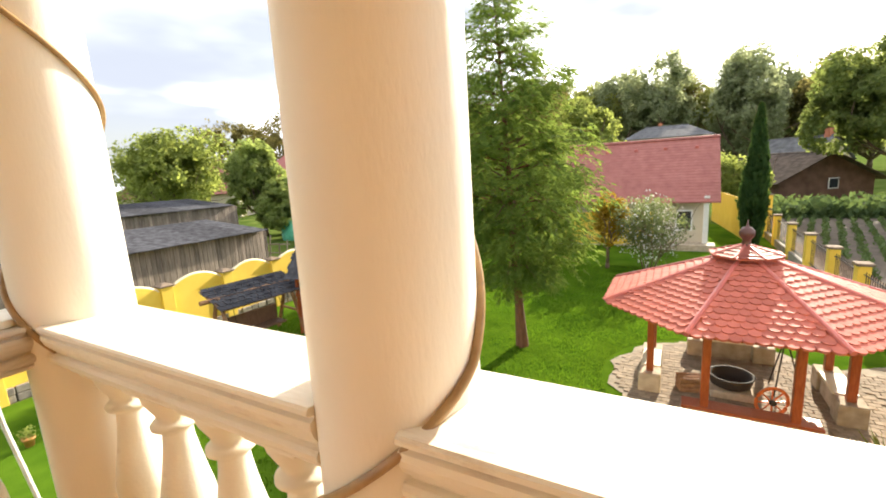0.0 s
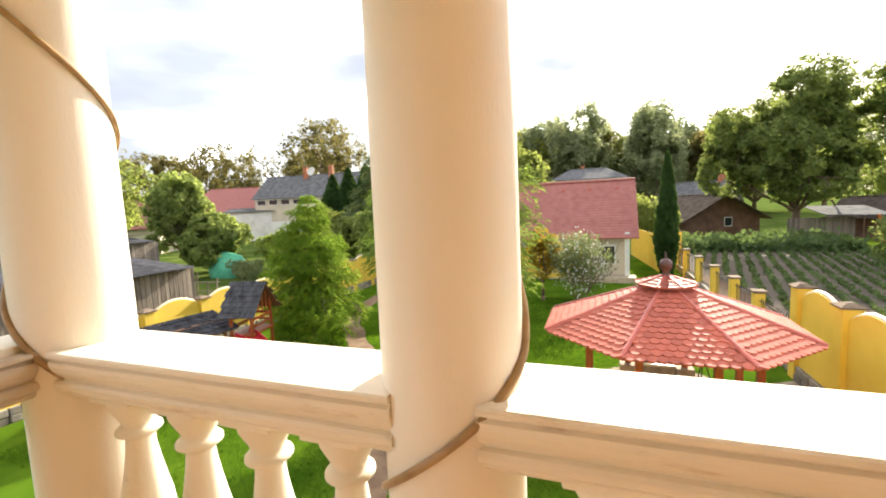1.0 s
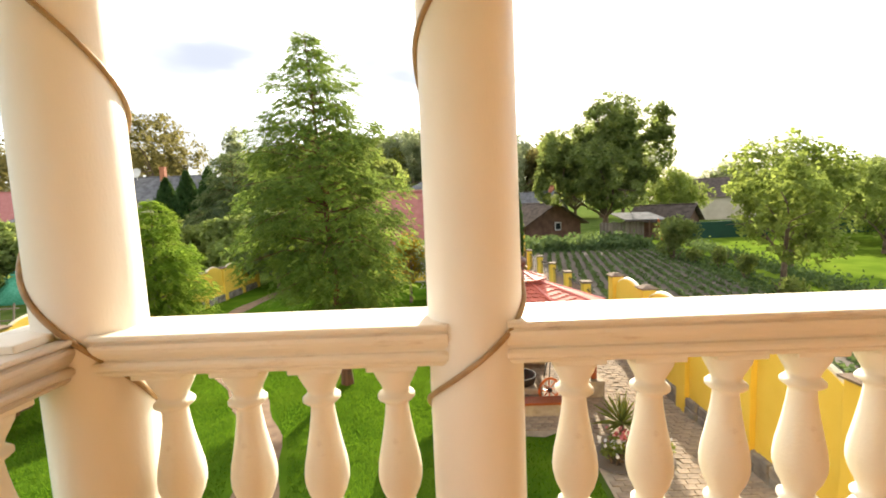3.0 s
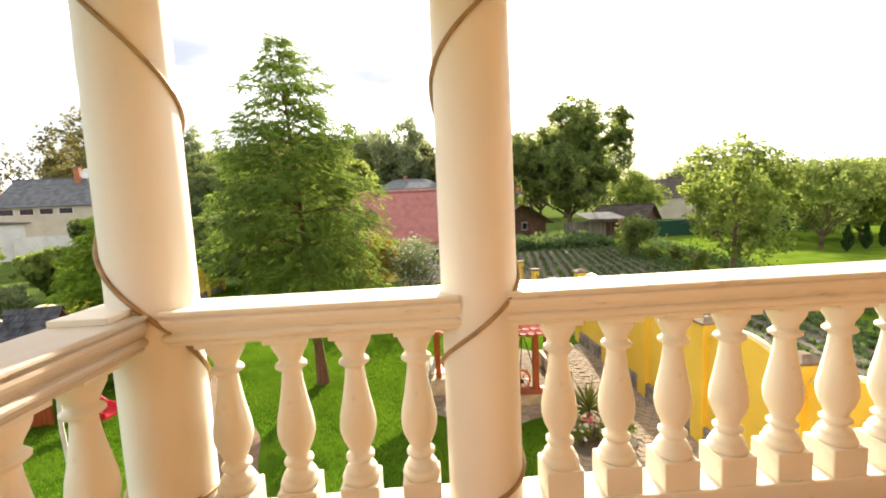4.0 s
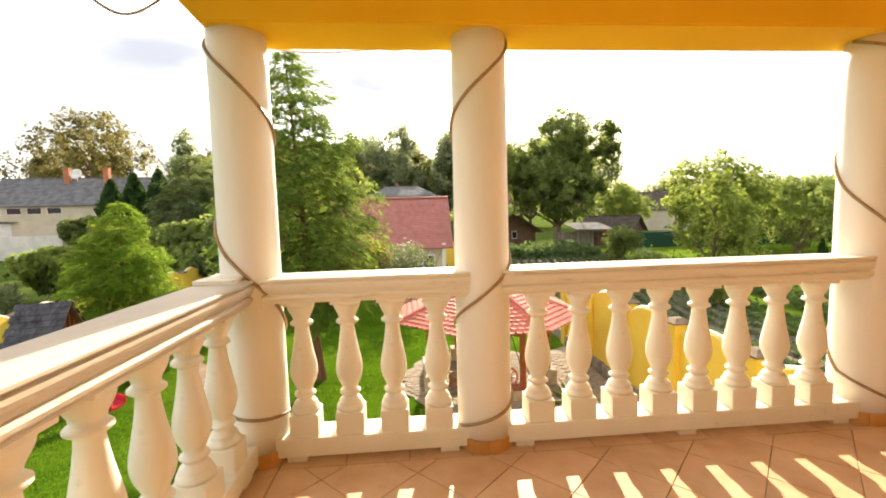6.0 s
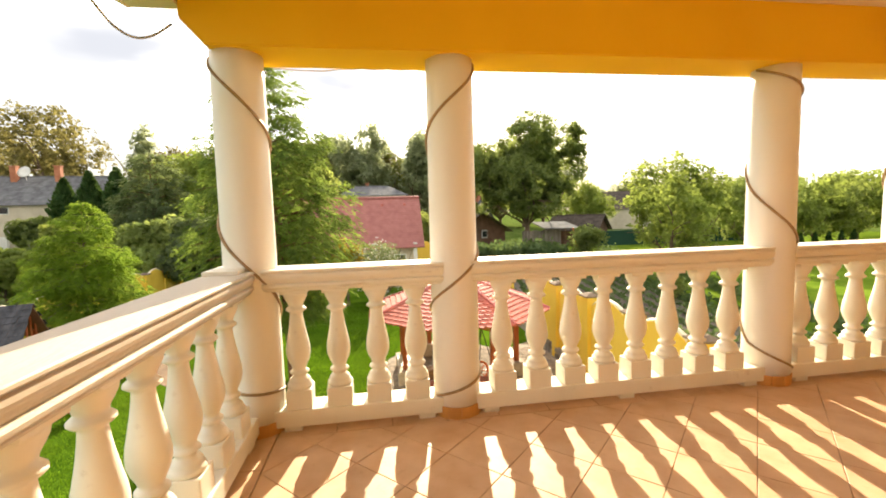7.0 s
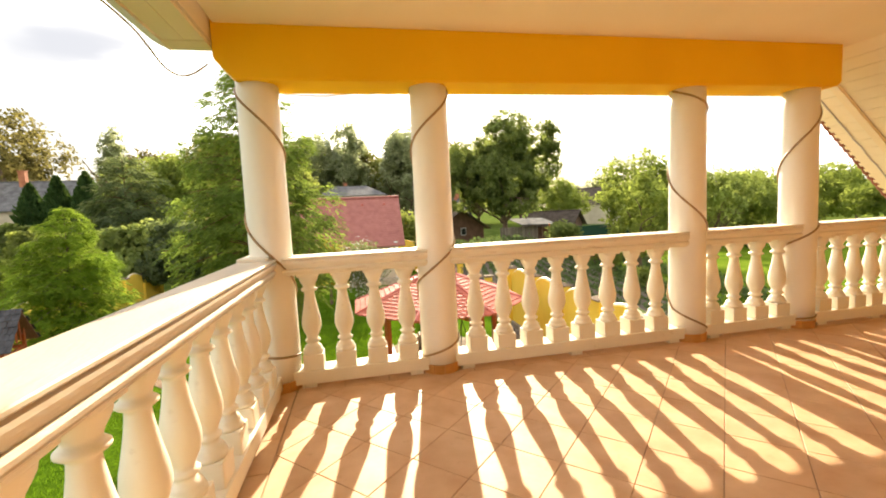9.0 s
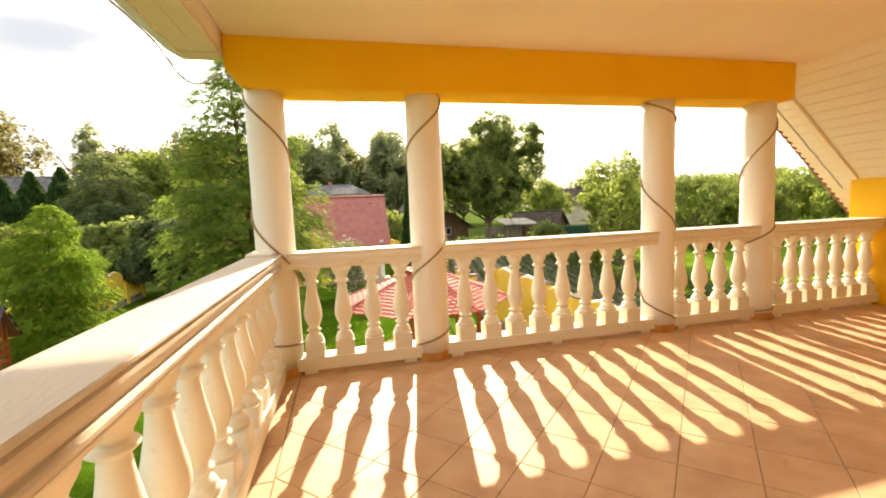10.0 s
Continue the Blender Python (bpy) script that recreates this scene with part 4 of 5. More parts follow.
stone_block("back_bench", "long sandstone bench at the back of the gazebo", (-0.40, 1.38, -0.03), (0.40, 1.68, 0.40), 0.0, STONE, COPING)
stone_block("left_bench", "sandstone bench by the gazebo post", (-1.68, -0.40, -0.03), (-1.38, 0.40, 0.36), 0.0, STONE, COPING)
fire = thing("fire_pit", "round dark iron fire pit with wood beside it", "fire pit", loc=(GZ[0] - 0.12, GZ[1] - 0.25, GROUND + 0.03))
part("stone_ring", one_box((-0.36, -0.36, 0), (0.36, 0.36, 0.16), 0.04), STONE, fire, "low sandstone hearth under the bowl")
bm = bmesh.new()
lathe(bm, [(0.22, 0.13), (0.34, 0.20), (0.37, 0.34), (0.39, 0.39), (0.36, 0.39), (0.33, 0.33), (0.20, 0.22), (0.01, 0.21)], 24)
part("bowl", bm, BLACK_METAL, fire, smooth=True)
wheel = thing("wagon_wheel", "orange painted wooden wheel leaning on the low wall", "wheel", loc=(GZ[0] + 0.42, GZ[1] - 0.95, GROUND + 0.03), rz=20)
wheel.scale = (0.76, 0.76, 0.76)
bm = bmesh.new()
pts = [(0.34 * math.cos(2 * math.pi * k / 28), 0.0, 0.38 + 0.34 * math.sin(2 * math.pi * k / 28)) for k in range(29)]
path_tube(bm, pts, 0.038, 8)
part("rim", bm, ORANGE_THING, wheel)
for k in range(8):
    bm = bmesh.new()
    tube(bm, (0, 0, 0.38), (0.33 * math.cos(math.pi * k / 4), 0, 0.38 + 0.33 * math.sin(math.pi * k / 4)), 0.022, 0.018, 6)
    part("spoke", bm, ORANGE_THING, wheel)
bm = bmesh.new()
tube(bm, (0, -0.07, 0.38), (0, 0.07, 0.38), 0.07, 0.07, 14)
part("hub", bm, BLACK_METAL, wheel)
pile = thing("log_pile", "small pile of split firewood beside the fire pit", "firewood", loc=(GZ[0] - 0.83, GZ[1] - 0.43, GROUND + 0.03), rz=15)
for i in range(9):
    bm = bmesh.new()
    r, c = divmod(i, 3)
    tube(bm, (-0.2, -0.12 + 0.12 * c + 0.03 * (r % 2), 0.055 + 0.1 * r), (0.2 + 0.02 * c, -0.12 + 0.12 * c, 0.055 + 0.1 * r), 0.055, 0.05, 8)
    part("log", bm, LOG, pile)
tripod = thing("cauldron_tripod", "thin dark iron tripod for a cauldron", "tripod", loc=(GZ[0] + 0.75, GZ[1] + 0.15, GROUND + 0.03))
for k in range(3):
    bm = bmesh.new()
    tube(bm, (0.32 * math.cos(2.1 * k), 0.32 * math.sin(2.1 * k), 0), (0, 0, 1.15), 0.014, 0.014, 6)
    part("leg", bm, BLACK_METAL, tripod)

# ---- walls and fences ----
def arch_panel(length, low, sag, thick, n=14):
    """A wall field between two pillars, its top a flat arch; runs along +y from 0."""
    bm = bmesh.new()
    outline = [(0, 0), (length, 0)] + [(length * (1 - i / n), low + sag * math.sin(math.pi * (1 - i / n)) ** 0.75 if 0 < i < n else low) for i in range(n + 1)]
    prism(bm, outline, "x", -thick / 2, thick / 2)
    return bm, outline[2:]


def wall_fence(label, x, ys, cap_z, low_z, sag, lean=0.0):
    """Yellow pillars with cap tiles and arched wall fields on a rubble base."""
    f = thing("garden_wall", label, "garden wall", loc=(0, 0, 0))
    for i, y in enumerate(ys):
        px = x + lean * (y - ys[0])
        p = part("pillar", one_box((px - 0.17, y - 0.17, GROUND), (px + 0.17, y + 0.17, cap_z - 0.07), 0.012), YELLOW_FENCE, f)
        c = bmesh.new()
        lathe(c, [(0.30, cap_z - 0.07), (0.31, cap_z - 0.035), (0.10, cap_z + 0.035)], 4, (0, 0))
        bmesh.ops.rotate(c, verts=c.verts[:], cent=(0, 0, 0), matrix=Matrix.Rotation(math.pi / 4, 3, "Z"))
        bmesh.ops.translate(c, verts=c.verts[:], vec=(px, y, 0))
        for fc in c.faces:
            fc.smooth = False
        part("cap", c, CAP_STONE, p)
        if i + 1 < len(ys):
            L = ys[i + 1] - y - 0.34
            bm, line = arch_panel(L, low_z - GROUND - 0.35, sag, 0.14)
            bmesh.ops.translate(bm, verts=bm.verts[:], vec=(px, y + 0.17, GROUND + 0.35))
            q = part("wall_field", bm, YELLOW_FENCE, f)
            bm = bmesh.new()
            path_tube(bm, [(px, y + 0.17 + u, GROUND + 0.35 + v + 0.006) for u, v in line], 0.052, 8)
            part("coping", bm, COPING, q)
            # rubble base
            rng = np.random.default_rng(int(abs(y) * 10))
            s = 0.0
            while s < L + 0.3:
                w = rng.uniform(0.22, 0.42)
                for lev in range(2):
                    bm = one_box((px - 0.13 - rng.uniform(0, 0.05), y + s + 0.01, GROUND + 0.19 * lev), (px + 0.12 + rng.uniform(0, 0.04), y + s + w - 0.012, GROUND + 0.19 * (lev + 1) - 0.012), 0.025)
                    part("stone", bm, RUBBLE, q)
                s += w
    return f


wall_fence("yellow arched garden wall with brown capped pillars and rubble base", 4.5, [0.3, 2.25, 4.2, 6.15, 8.1, 10.05, 12.1], -0.95, -1.27, 0.30)
wall_fence("yellow arched garden wall behind the playground", -13.1, [0.75 + 1.93 * k for k in range(14)], -1.47, -1.68, 0.30)
wall_fence("yellow garden wall beside the red-roofed outbuilding", 4.6, [29.8, 32.0, 34.2, 36.4], -0.9, -1.1, 0.2)
mesh_fence = thing("bar_fence", "yellow pillars joined by a dark iron bar fence", "fence")
ys = [15.1, 17.6, 20.4, 23.4, 26.6, 29.4]
bm = bmesh.new()
for z in (GROUND + 0.48, -2.0):
    tube(bm, (4.52, 12.27, z), (4.52, 14.94, z), 0.018, 0.018, 6)
for k in range(1, 18):
    yy = 12.27 + 2.67 * k / 18
    tube(bm, (4.52, yy, GROUND + 0.40), (4.52, yy, -1.9), 0.010, 0.010, 5)
part("bar_field", bm, BLACK_METAL, mesh_fence)
part("plinth", one_box((4.44, 12.27, GROUND), (4.60, 14.94, GROUND + 0.35), 0.01), RUBBLE, mesh_fence)
for i, y in enumerate(ys):
    p = part("pillar", one_box((4.38, y - 0.16, GROUND), (4.66, y + 0.16, -1.78), 0.012), YELLOW_FENCE, mesh_fence)
    part("cap", one_box((4.33, y - 0.21, -1.78), (4.71, y + 0.21, -1.70), 0.02), CAP_STONE, p)
    if i + 1 < len(ys):
        part("plinth", one_box((4.44, y + 0.16, GROUND), (4.60, ys[i + 1] - 0.16, GROUND + 0.35), 0.01), RUBBLE, mesh_fence)
        bm = bmesh.new()
        for z in (GROUND + 0.48, -2.0):
            tube(bm, (4.52, y + 0.16, z), (4.52, ys[i + 1] - 0.16, z), 0.018, 0.018, 6)
        n = 15
        for k in range(1, n):
            yy = y + 0.16 + (ys[i + 1] - y - 0.32) * k / n
            tube(bm, (4.52, yy, GROUND + 0.40), (4.52, yy, -1.9), 0.010, 0.010, 5)
        part("bar_field", bm, BLACK_METAL, mesh_fence)

# ---- playground ----
def shingled_slope(parent, a, b, c, e, rows, cols, mat, rng):
    """Felt shingles in rows over the slope a-b (eave) to e-c (ridge), each a plate of its own."""
    a, b, c, e = map(Vector, (a, b, c, e))
    un = (b - a).cross(e - a).normalized()
    bm = bmesh.new()
    for r in range(rows):
        for i in range(cols):
            s0, s1 = r / rows, (r + 1.25) / rows
            u0, u1 = (i + (0.5 if r % 2 else 0)) / cols, (i + 1 + (0.5 if r % 2 else 0)) / cols - 0.006
            u0, u1 = min(u0, 1), min(u1, 1)
            if u1 - u0 < 0.01:
                continue
            s1 = min(s1, 1.0)
            lift = rng.uniform(0.012, 0.03)
            q = [(a.lerp(b, u0)).lerp(e.lerp(c, u0), s0) + un * lift, (a.lerp(b, u1)).lerp(e.lerp(c, u1), s0) + un * lift,
                 (a.lerp(b, u1)).lerp(e.lerp(c, u1), s1) + un * 0.004, (a.lerp(b, u0)).lerp(e.lerp(c, u0), s1) + un * 0.004]
            slab(bm, q, 0.008)
    return part("shingles", bm, mat, parent)


rng0 = np.random.default_rng(5)
swing = thing("garden_swing", "log garden swing frame with a dark felt shingle roof", "swing", loc=(-10.5, 7.6, GROUND), rz=-8)
for sy in (-1.05, 1.05):
    for sx in (-1, 1):
        bm = bmesh.new()
        tube(bm, (0.75 * sx, sy, -0.05), (0.06 * sx, sy, 1.62), 0.06, 0.05, 9)
        part("leg", bm, LOG, swing)
    bm = bmesh.new()
    tube(bm, (-0.42, sy, 0.75), (0.42, sy, 0.75), 0.04, 0.04, 8)
    part("cross_bar", bm, LOG, swing)
bm = bmesh.new()
tube(bm, (0, -1.5, 1.60), (0, 1.35, 1.60), 0.06, 0.06, 10)
part("top_beam", bm, LOG, swing)
bm = bmesh.new()
slab(bm, [(0.62, -1.25, 1.42), (0.62, 1.2, 1.42), (-0.55, 1.2, 1.80), (-0.55, -1.25, 1.80)], 0.03)
sroof = part("roof", bm, DARK_WOOD, swing)
shingled_slope(sroof, (0.66, -1.3, 1.425), (0.66, 1.25, 1.425), (-0.57, 1.25, 1.83), (-0.57, -1.3, 1.83), 6, 14, FELT, rng0)
bm = bmesh.new()
box(bm, (-0.25, -0.75, 0.45), (0.25, 0.75, 0.50), 0.01)
box(bm, (-0.28, -0.75, 0.50), (-0.22, 0.75, 0.95), 0.01)
part("seat", bm, DARK_WOOD, swing)
for sy in (-0.7, 0.7):
    bm = bmesh.new()
    tube(bm, (0.2, sy, 0.5), (0, sy, 1.58), 0.008, 0.008, 5)
    part("chain", bm, BLACK_METAL, swing)

play = thing("playhouse", "wooden playhouse tower with dark shingle gable roof", "playhouse", loc=(-9.65, 9.13, GROUND), rz=-77)
play.scale = (0.92, 0.62, 1.26)
for sx in (-0.55, 0.55):
    for sy in (-0.5, 0.5):
        bm = one_box((sx - 0.05, sy - 0.05, -0.02), (sx + 0.05, sy + 0.05, 1.55), 0.008)
        part("post", bm, RED_WOOD, play)
part("deck", one_box((-0.62, -0.58, 0.95), (0.62, 0.58, 1.0), 0.005), RED_WOOD, play)
for z in (1.12, 1.28):
    for lo, hi in (((-0.55, -0.54, z), (0.55, -0.50, z + 0.06)), ((-0.59, -0.5, z), (-0.55, 0.5, z + 0.06)), ((-0.55, 0.50, z), (0.55, 0.54, z + 0.06))):
        part("rail", one_box(lo, hi, 0.004), RED_WOOD, play)
for k in range(7):
    part("plank", one_box((0.555, -0.5 + 0.145 * k, 0.02), (0.58, -0.37 + 0.145 * k, 1.0), 0.004), RED_WOOD, play)
for side in (-1, 1):
    bm = bmesh.new()
    slab(bm, [(0.80 * side, -0.85, 1.42), (0.80 * side, 0.85, 1.42), (0, 0.85, 2.10), (0, -0.85, 2.10)][::side], 0.03)
    proof = part("roof", bm, DARK_WOOD, play)
    aa = [(0.84 * side, -0.9, 1.40), (0.84 * side, 0.9, 1.40), (0, 0.9, 2.12), (0, -0.9, 2.12)]
    if side < 0:
        aa = [aa[1], aa[0], aa[3], aa[2]]
    shingled_slope(proof, *aa, 7, 11, FELT, rng0)
for sy in (-0.6, 0.6):
    for k in range(5):
        x = -0.44 + 0.22 * k
        part("gable_slat", one_box((x - 0.04, sy - 0.012, 1.45), (x + 0.04, sy + 0.012, 2.05 - abs(x) * 0.85), 0.003), RED_WOOD, play)
slide = thing("slide", "red plastic slide leading down to the lawn", "slide", loc=(0, 0, 0))
bm = bmesh.new()
sl = [Vector((-9.5, 8.62, -2.05)), Vector((-9.15, 8.62, -2.17)), Vector((-8.8, 8.62, -2.42)), Vector((-8.42, 8.64, -2.74)), Vector((-8.1, 8.64, -3.0)), Vector((-7.8, 8.6, -3.09))]
d2 = Vector((0.05, 1.0, 0))
prof = [(-0.26, 0.14), (-0.23, 0.14), (-0.20, 0.02), (0, 0.0), (0.20, 0.02), (0.23, 0.14), (0.26, 0.14), (0.24, -0.03), (0, -0.05), (-0.24, -0.03)]
rings = [[bm.verts.new(p + d2 * u + Vector((0, 0, v))) for u, v in prof] for p in sl]
for r0, r1 in zip(rings, rings[1:]):
    for i in range(len(prof)):
        bm.faces.new((r0[i], r0[(i + 1) % len(prof)], r1[(i + 1) % len(prof)], r1[i]))
bm.faces.new(rings[0])
bm.faces.new(rings[-1][::-1])
part("chute", bm, RED_PLASTIC, slide)
bm = bmesh.new()
tube(bm, (-8.1, 8.63, GROUND), (-8.1, 8.63, -3.14), 0.03, 0.03, 6)
part("stand", bm, RED_PLASTIC, slide)

# ---- old sheds beyond the left wall ----
def board_shed(label, x0, x1, y0, y1, eave, high, mat_roof, seed):
    """Shed of upright grey boards, mono-pitch roof low towards the garden."""
    rng = np.random.default_rng(seed)
    s = thing("shed", label, "shed")
    body = part("body", one_box((x1 + 0.05, y0 + 0.05, GROUND), (x0 - 0.06, y1 - 0.06, eave - 0.12)), DARK_WOOD, s)
    y = y0
    while y < y1:
        w = rng.uniform(0.14, 0.24)
        part("board", one_box((x0 - 0.05 + rng.uniform(-0.012, 0.012), y, GROUND + rng.uniform(0, 0.12)), (x0 - 0.02, min(y + w - 0.018, y1), eave - 0.04)), GREY_WOOD, s)
        y += w
    x = x1
    while x < x0:
        w = rng.uniform(0.16, 0.26)
        top = eave - 0.05 + (high - eave) * (x0 - x - w) / (x0 - x1)
        part("board", one_box((x, y1 - 0.05, GROUND), (min(x + w - 0.018, x0), y1 - 0.02, top)), GREY_WOOD, s)
        x += w
    n = int((y1 - y0 + 0.8) / 0.9)
    for i in range(n):
        a0 = y0 - 0.4 + 0.9 * i
        bm = bmesh.new()
        zz = rng.uniform(0, 0.03)
        slab(bm, [(x0 + 0.35, a0, eave + zz), (x0 + 0.35, a0 + 0.93, eave + zz + 0.012), (x1 - 0.3, a0 + 0.93, high + zz + 0.012), (x1 - 0.3, a0, high + zz)], 0.03)
        part("roof_sheet", bm, mat_roof, s)
    return s


board_shed("long shed of weathered grey boards with black felt roof", -17.0, -21.0, 1.0, 13.4, -0.90, -0.45, FELT, 3)
board_shed("old low shed with dark roof behind another shed", -28.5, -33.5, 4.0, 20.2, -0.25, 0.3, FELT, 4)
rack = thing("log_rack", "open rack of grey branches at the end of the shed", "rack", loc=(-18.3, 14.4, GROUND))
for k in range(5):
    bm = bmesh.new()
    tube(bm, (-1.2 + 0.6 * k, 0.1 * (k % 2), -0.02), (-1.1 + 0.62 * k, 0.1, 1.5 + 0.2 * (k % 3)), 0.035, 0.03, 6)
    part("pole", bm, GREY_WOOD, rack)
for z in (0.5, 0.95, 1.4):
    bm = bmesh.new()
    tube(bm, (-1.3, 0.05, z), (1.5, 0.12, z + 0.1), 0.03, 0.025, 6)
    part("bar", bm, GREY_WOOD, rack)


# ---- houses ----
def gable_house(name, label, x, y, w, d, wall_h, roof_h, rz, wall, roof_mat, z0=GROUND, windows=(), chimneys=(), over=0.4, hip=0.0, rows=10, gable_mat=None):
    """Ridge along local x. windows: (face, along, z, width, height); chimneys: (x, y, height above ridge)."""
    h = thing(name, label, "house", loc=(x, y, z0), rz=rz)
    bm = bmesh.new()
    box(bm, (-w / 2, -d / 2, 0), (w / 2, d / 2, wall_h))
    part("wall", bm, wall, h)
    if not hip:
        bm = bmesh.new()
        prism(bm, [(-d / 2, wall_h), (d / 2, wall_h), (0, wall_h + roof_h)], "x", -w / 2 + 0.01, w / 2 - 0.01)
        part("gable", bm, gable_mat or wall, h)
    ex, ey, ez = w / 2 + over, d / 2 + over, wall_h - over * roof_h / (d / 2)
    for s in (-1, 1):
        bm = bmesh.new()
        top = wall_h + roof_h
        if hip:
            q = [Vector((-ex, s * ey, ez + 0.04)), Vector((ex, s * ey, ez + 0.04)), Vector((ex - hip, 0, top + 0.02)), Vector((-ex + hip, 0, top + 0.02))]
            slab(bm, q if s < 0 else q[::-1], 0.06)
        else:
            line = []
            for r in range(rows):
                t0, t1 = r / rows, (r + 1) / rows
                line += [(s * ey * (1 - t0), ez + (top - ez) * t0 + 0.034), (s * ey * (1 - t1), ez + (top - ez) * t1 + 0.02)]
            prism(bm, line + [(0, top - 0.06), (s * ey, ez - 0.04)], "x", -ex, ex)
        part("roof", bm, roof_mat, h)
    if hip:
        for s in (-1, 1):
            bm = bmesh.new()
            slab(bm, [Vector((s * ex, -ey * s, ez + 0.04)), Vector((s * ex, ey * s, ez + 0.04)), Vector((s * (ex - hip), 0, wall_h + roof_h + 0.02))], 0.06)
            part("roof", bm, roof_mat, h)
    bm = bmesh.new()
    tube(bm, (-ex + hip, 0, wall_h + roof_h + 0.03), (ex - hip, 0, wall_h + roof_h + 0.03), 0.10, 0.10, 8)
    part("ridge", bm, roof_mat, h)
    for face, u, z, ww, hh in windows:
        s = -1 if face in ("s", "w") else 1
        if face in "sn":
            fr = part("window", one_box((u - ww / 2, s * d / 2 - 0.04, z), (u + ww / 2, s * d / 2 + 0.04, z + hh)), WHITE_TRIM, h)
            part("pane", one_box((u - ww / 2 + 0.08, s * d / 2 - 0.06, z + 0.08), (u + ww / 2 - 0.08, s * d / 2 + 0.06, z + hh - 0.08)), GLASS_DARK, fr)
        else:
            fr = part("window", one_box((s * w / 2 - 0.04, u - ww / 2, z), (s * w / 2 + 0.04, u + ww / 2, z + hh)), WHITE_TRIM, h)
            part("pane", one_box((s * w / 2 - 0.06, u - ww / 2 + 0.08, z + 0.08), (s * w / 2 + 0.06, u + ww / 2 - 0.08, z + hh - 0.08)), GLASS_DARK, fr)
    for cx, cy, up in chimneys:
        ch = part("chimney", one_box((cx - 0.35, cy - 0.35, wall_h), (cx + 0.35, cy + 0.35, wall_h + roof_h + up), 0.03), BRICK_RED, h)
        part("chimney_cap", one_box((cx - 0.42, cy - 0.42, wall_h + roof_h + up), (cx + 0.42, cy + 0.42, wall_h + roof_h + up + 0.12), 0.02), BRICK_RED, ch)
    return h


BRICK_RED = material("orange chimney brick", (0.34, 0.12, 0.06), (0.46, 0.19, 0.10), 2.0, 0.85, 0.4, 14.0)
ROOF_RED_FAR = material("red tile roof", (0.29, 0.095, 0.08), (0.37, 0.135, 0.115), 3.0, 0.6, 0.5, 9.0)

out = gable_house("outbuilding", "white outbuilding with a red shingle roof and porch", -2.6, 27.5, 8.0, 4.6, 3.05, 2.6, 0, BEIGE_WALL, ROOF_RED_FAR, windows=(("s", 3.0, 0.9, 0.8, 1.1), ("s", 0.4, 0.9, 1.2, 1.1)), over=0.55, rows=22)
part("porch_column", one_box((3.85, -2.72, 0.3), (4.08, -2.5, 2.72), 0.01), WHITE_TRIM, out, "white porch column")
part("porch_column", one_box((1.2, -2.72, 0.3), (1.42, -2.5, 2.72), 0.01), WHITE_TRIM, out, "white porch column")
part("porch_base", one_box((0.9, -3.3, -0.02), (4.4, -2.31, 0.32), 0.03), STONE, out)
part("yellow_panel", one_box((-3.2, -2.36, 0.1), (1.6, -2.31, 1.9), 0.0), YELLOW_FENCE, out)
for k in range(5):
    part("roof_vent", one_box((-2.6 + 1.5 * k, -0.50, 5.10), (-2.42 + 1.5 * k, -0.36, 5.26), 0.02), RED_METAL, out)

gable_house("house", "distant house with a grey hipped roof and small chimney", -2.0, 88.0, 13.0, 10.0, 8.4, 2.0, 2, BEIGE_WALL, ASBESTOS, hip=3.5, chimneys=((-1.0, 0.8, 0.6),))
gable_house("house", "long grey-roofed house with two red chimneys", -46.3, 63.0, 19.5, 9.0, 7.3, 3.6, 6, BEIGE_WALL, ASBESTOS, windows=tuple(("s", -8.4 + 2.3 * k, 5.9, 1.7, 0.9) for k in range(4)), chimneys=((-1.9, -0.6, 1.3), (3.0, -0.6, 1.3)))
dish = thing("satellite_dish", "pale round satellite dish on a house roof", "dish", loc=(-46.2, 61.3, 8.0))
bm = bmesh.new()
tube(bm, (0, 0, -0.9), (0, 0, 0), 0.05, 0.05, 6)
lathe(bm, [(0.05, 0.0), (0.45, 0.08), (0.75, 0.25), (0.77, 0.27), (0.45, 0.12), (0.02, 0.04)], 20)
bmesh.ops.rotate(bm, verts=bm.verts[6:], cent=(0, 0, 0), matrix=Matrix.Rotation(radians(70), 3, "X"))
part("bowl", bm, WHITE_WALL, dish)
gable_house("house", "house with a red hipped roof among trees", -66.5, 64.0, 19.0, 12.0, 4.4, 5.2, 14, BEIGE_WALL, ROOF_RED_FAR, hip=5.0)
gable_house("outhouse", "low white rendered outhouse with a flat grey roof", -57.0, 59.0, 8.0, 6.0, 5.0, 0.5, 25, WHITE_WALL, ASBESTOS, windows=(("s", -1.0, 1.9, 1.4, 0.7),), gable_mat=BRICK_WALL)
tagged(part("annexe_wall", one_box((-53.3, 57.0, GROUND), (-46.0, 57.4, -0.2), 0.02), WHITE_WALL), "white boundary wall beside the outhouse", "wall")
gable_house("house", "far low house with a red roof", -62.0, 38.0, 16.0, 9.0, 3.6, 3.4, 30, BEIGE_WALL, ROOF_RED_FAR)
gable_house("barn", "old red-brown brick barn with a grey tiled roof", 9.9, 57.0, 11.0, 8.4, 2.2, 2.3, 115, BRICK_WALL, OLD_TILE, windows=(("w", -0.6, 1.1, 0.9, 1.0),), over=0.8)
gable_house("house", "distant brown-roofed house between the garden trees", 53.0, 84.0, 10.0, 8.0, 4.6, 3.4, -40, BEIGE_WALL, OLD_TILE)
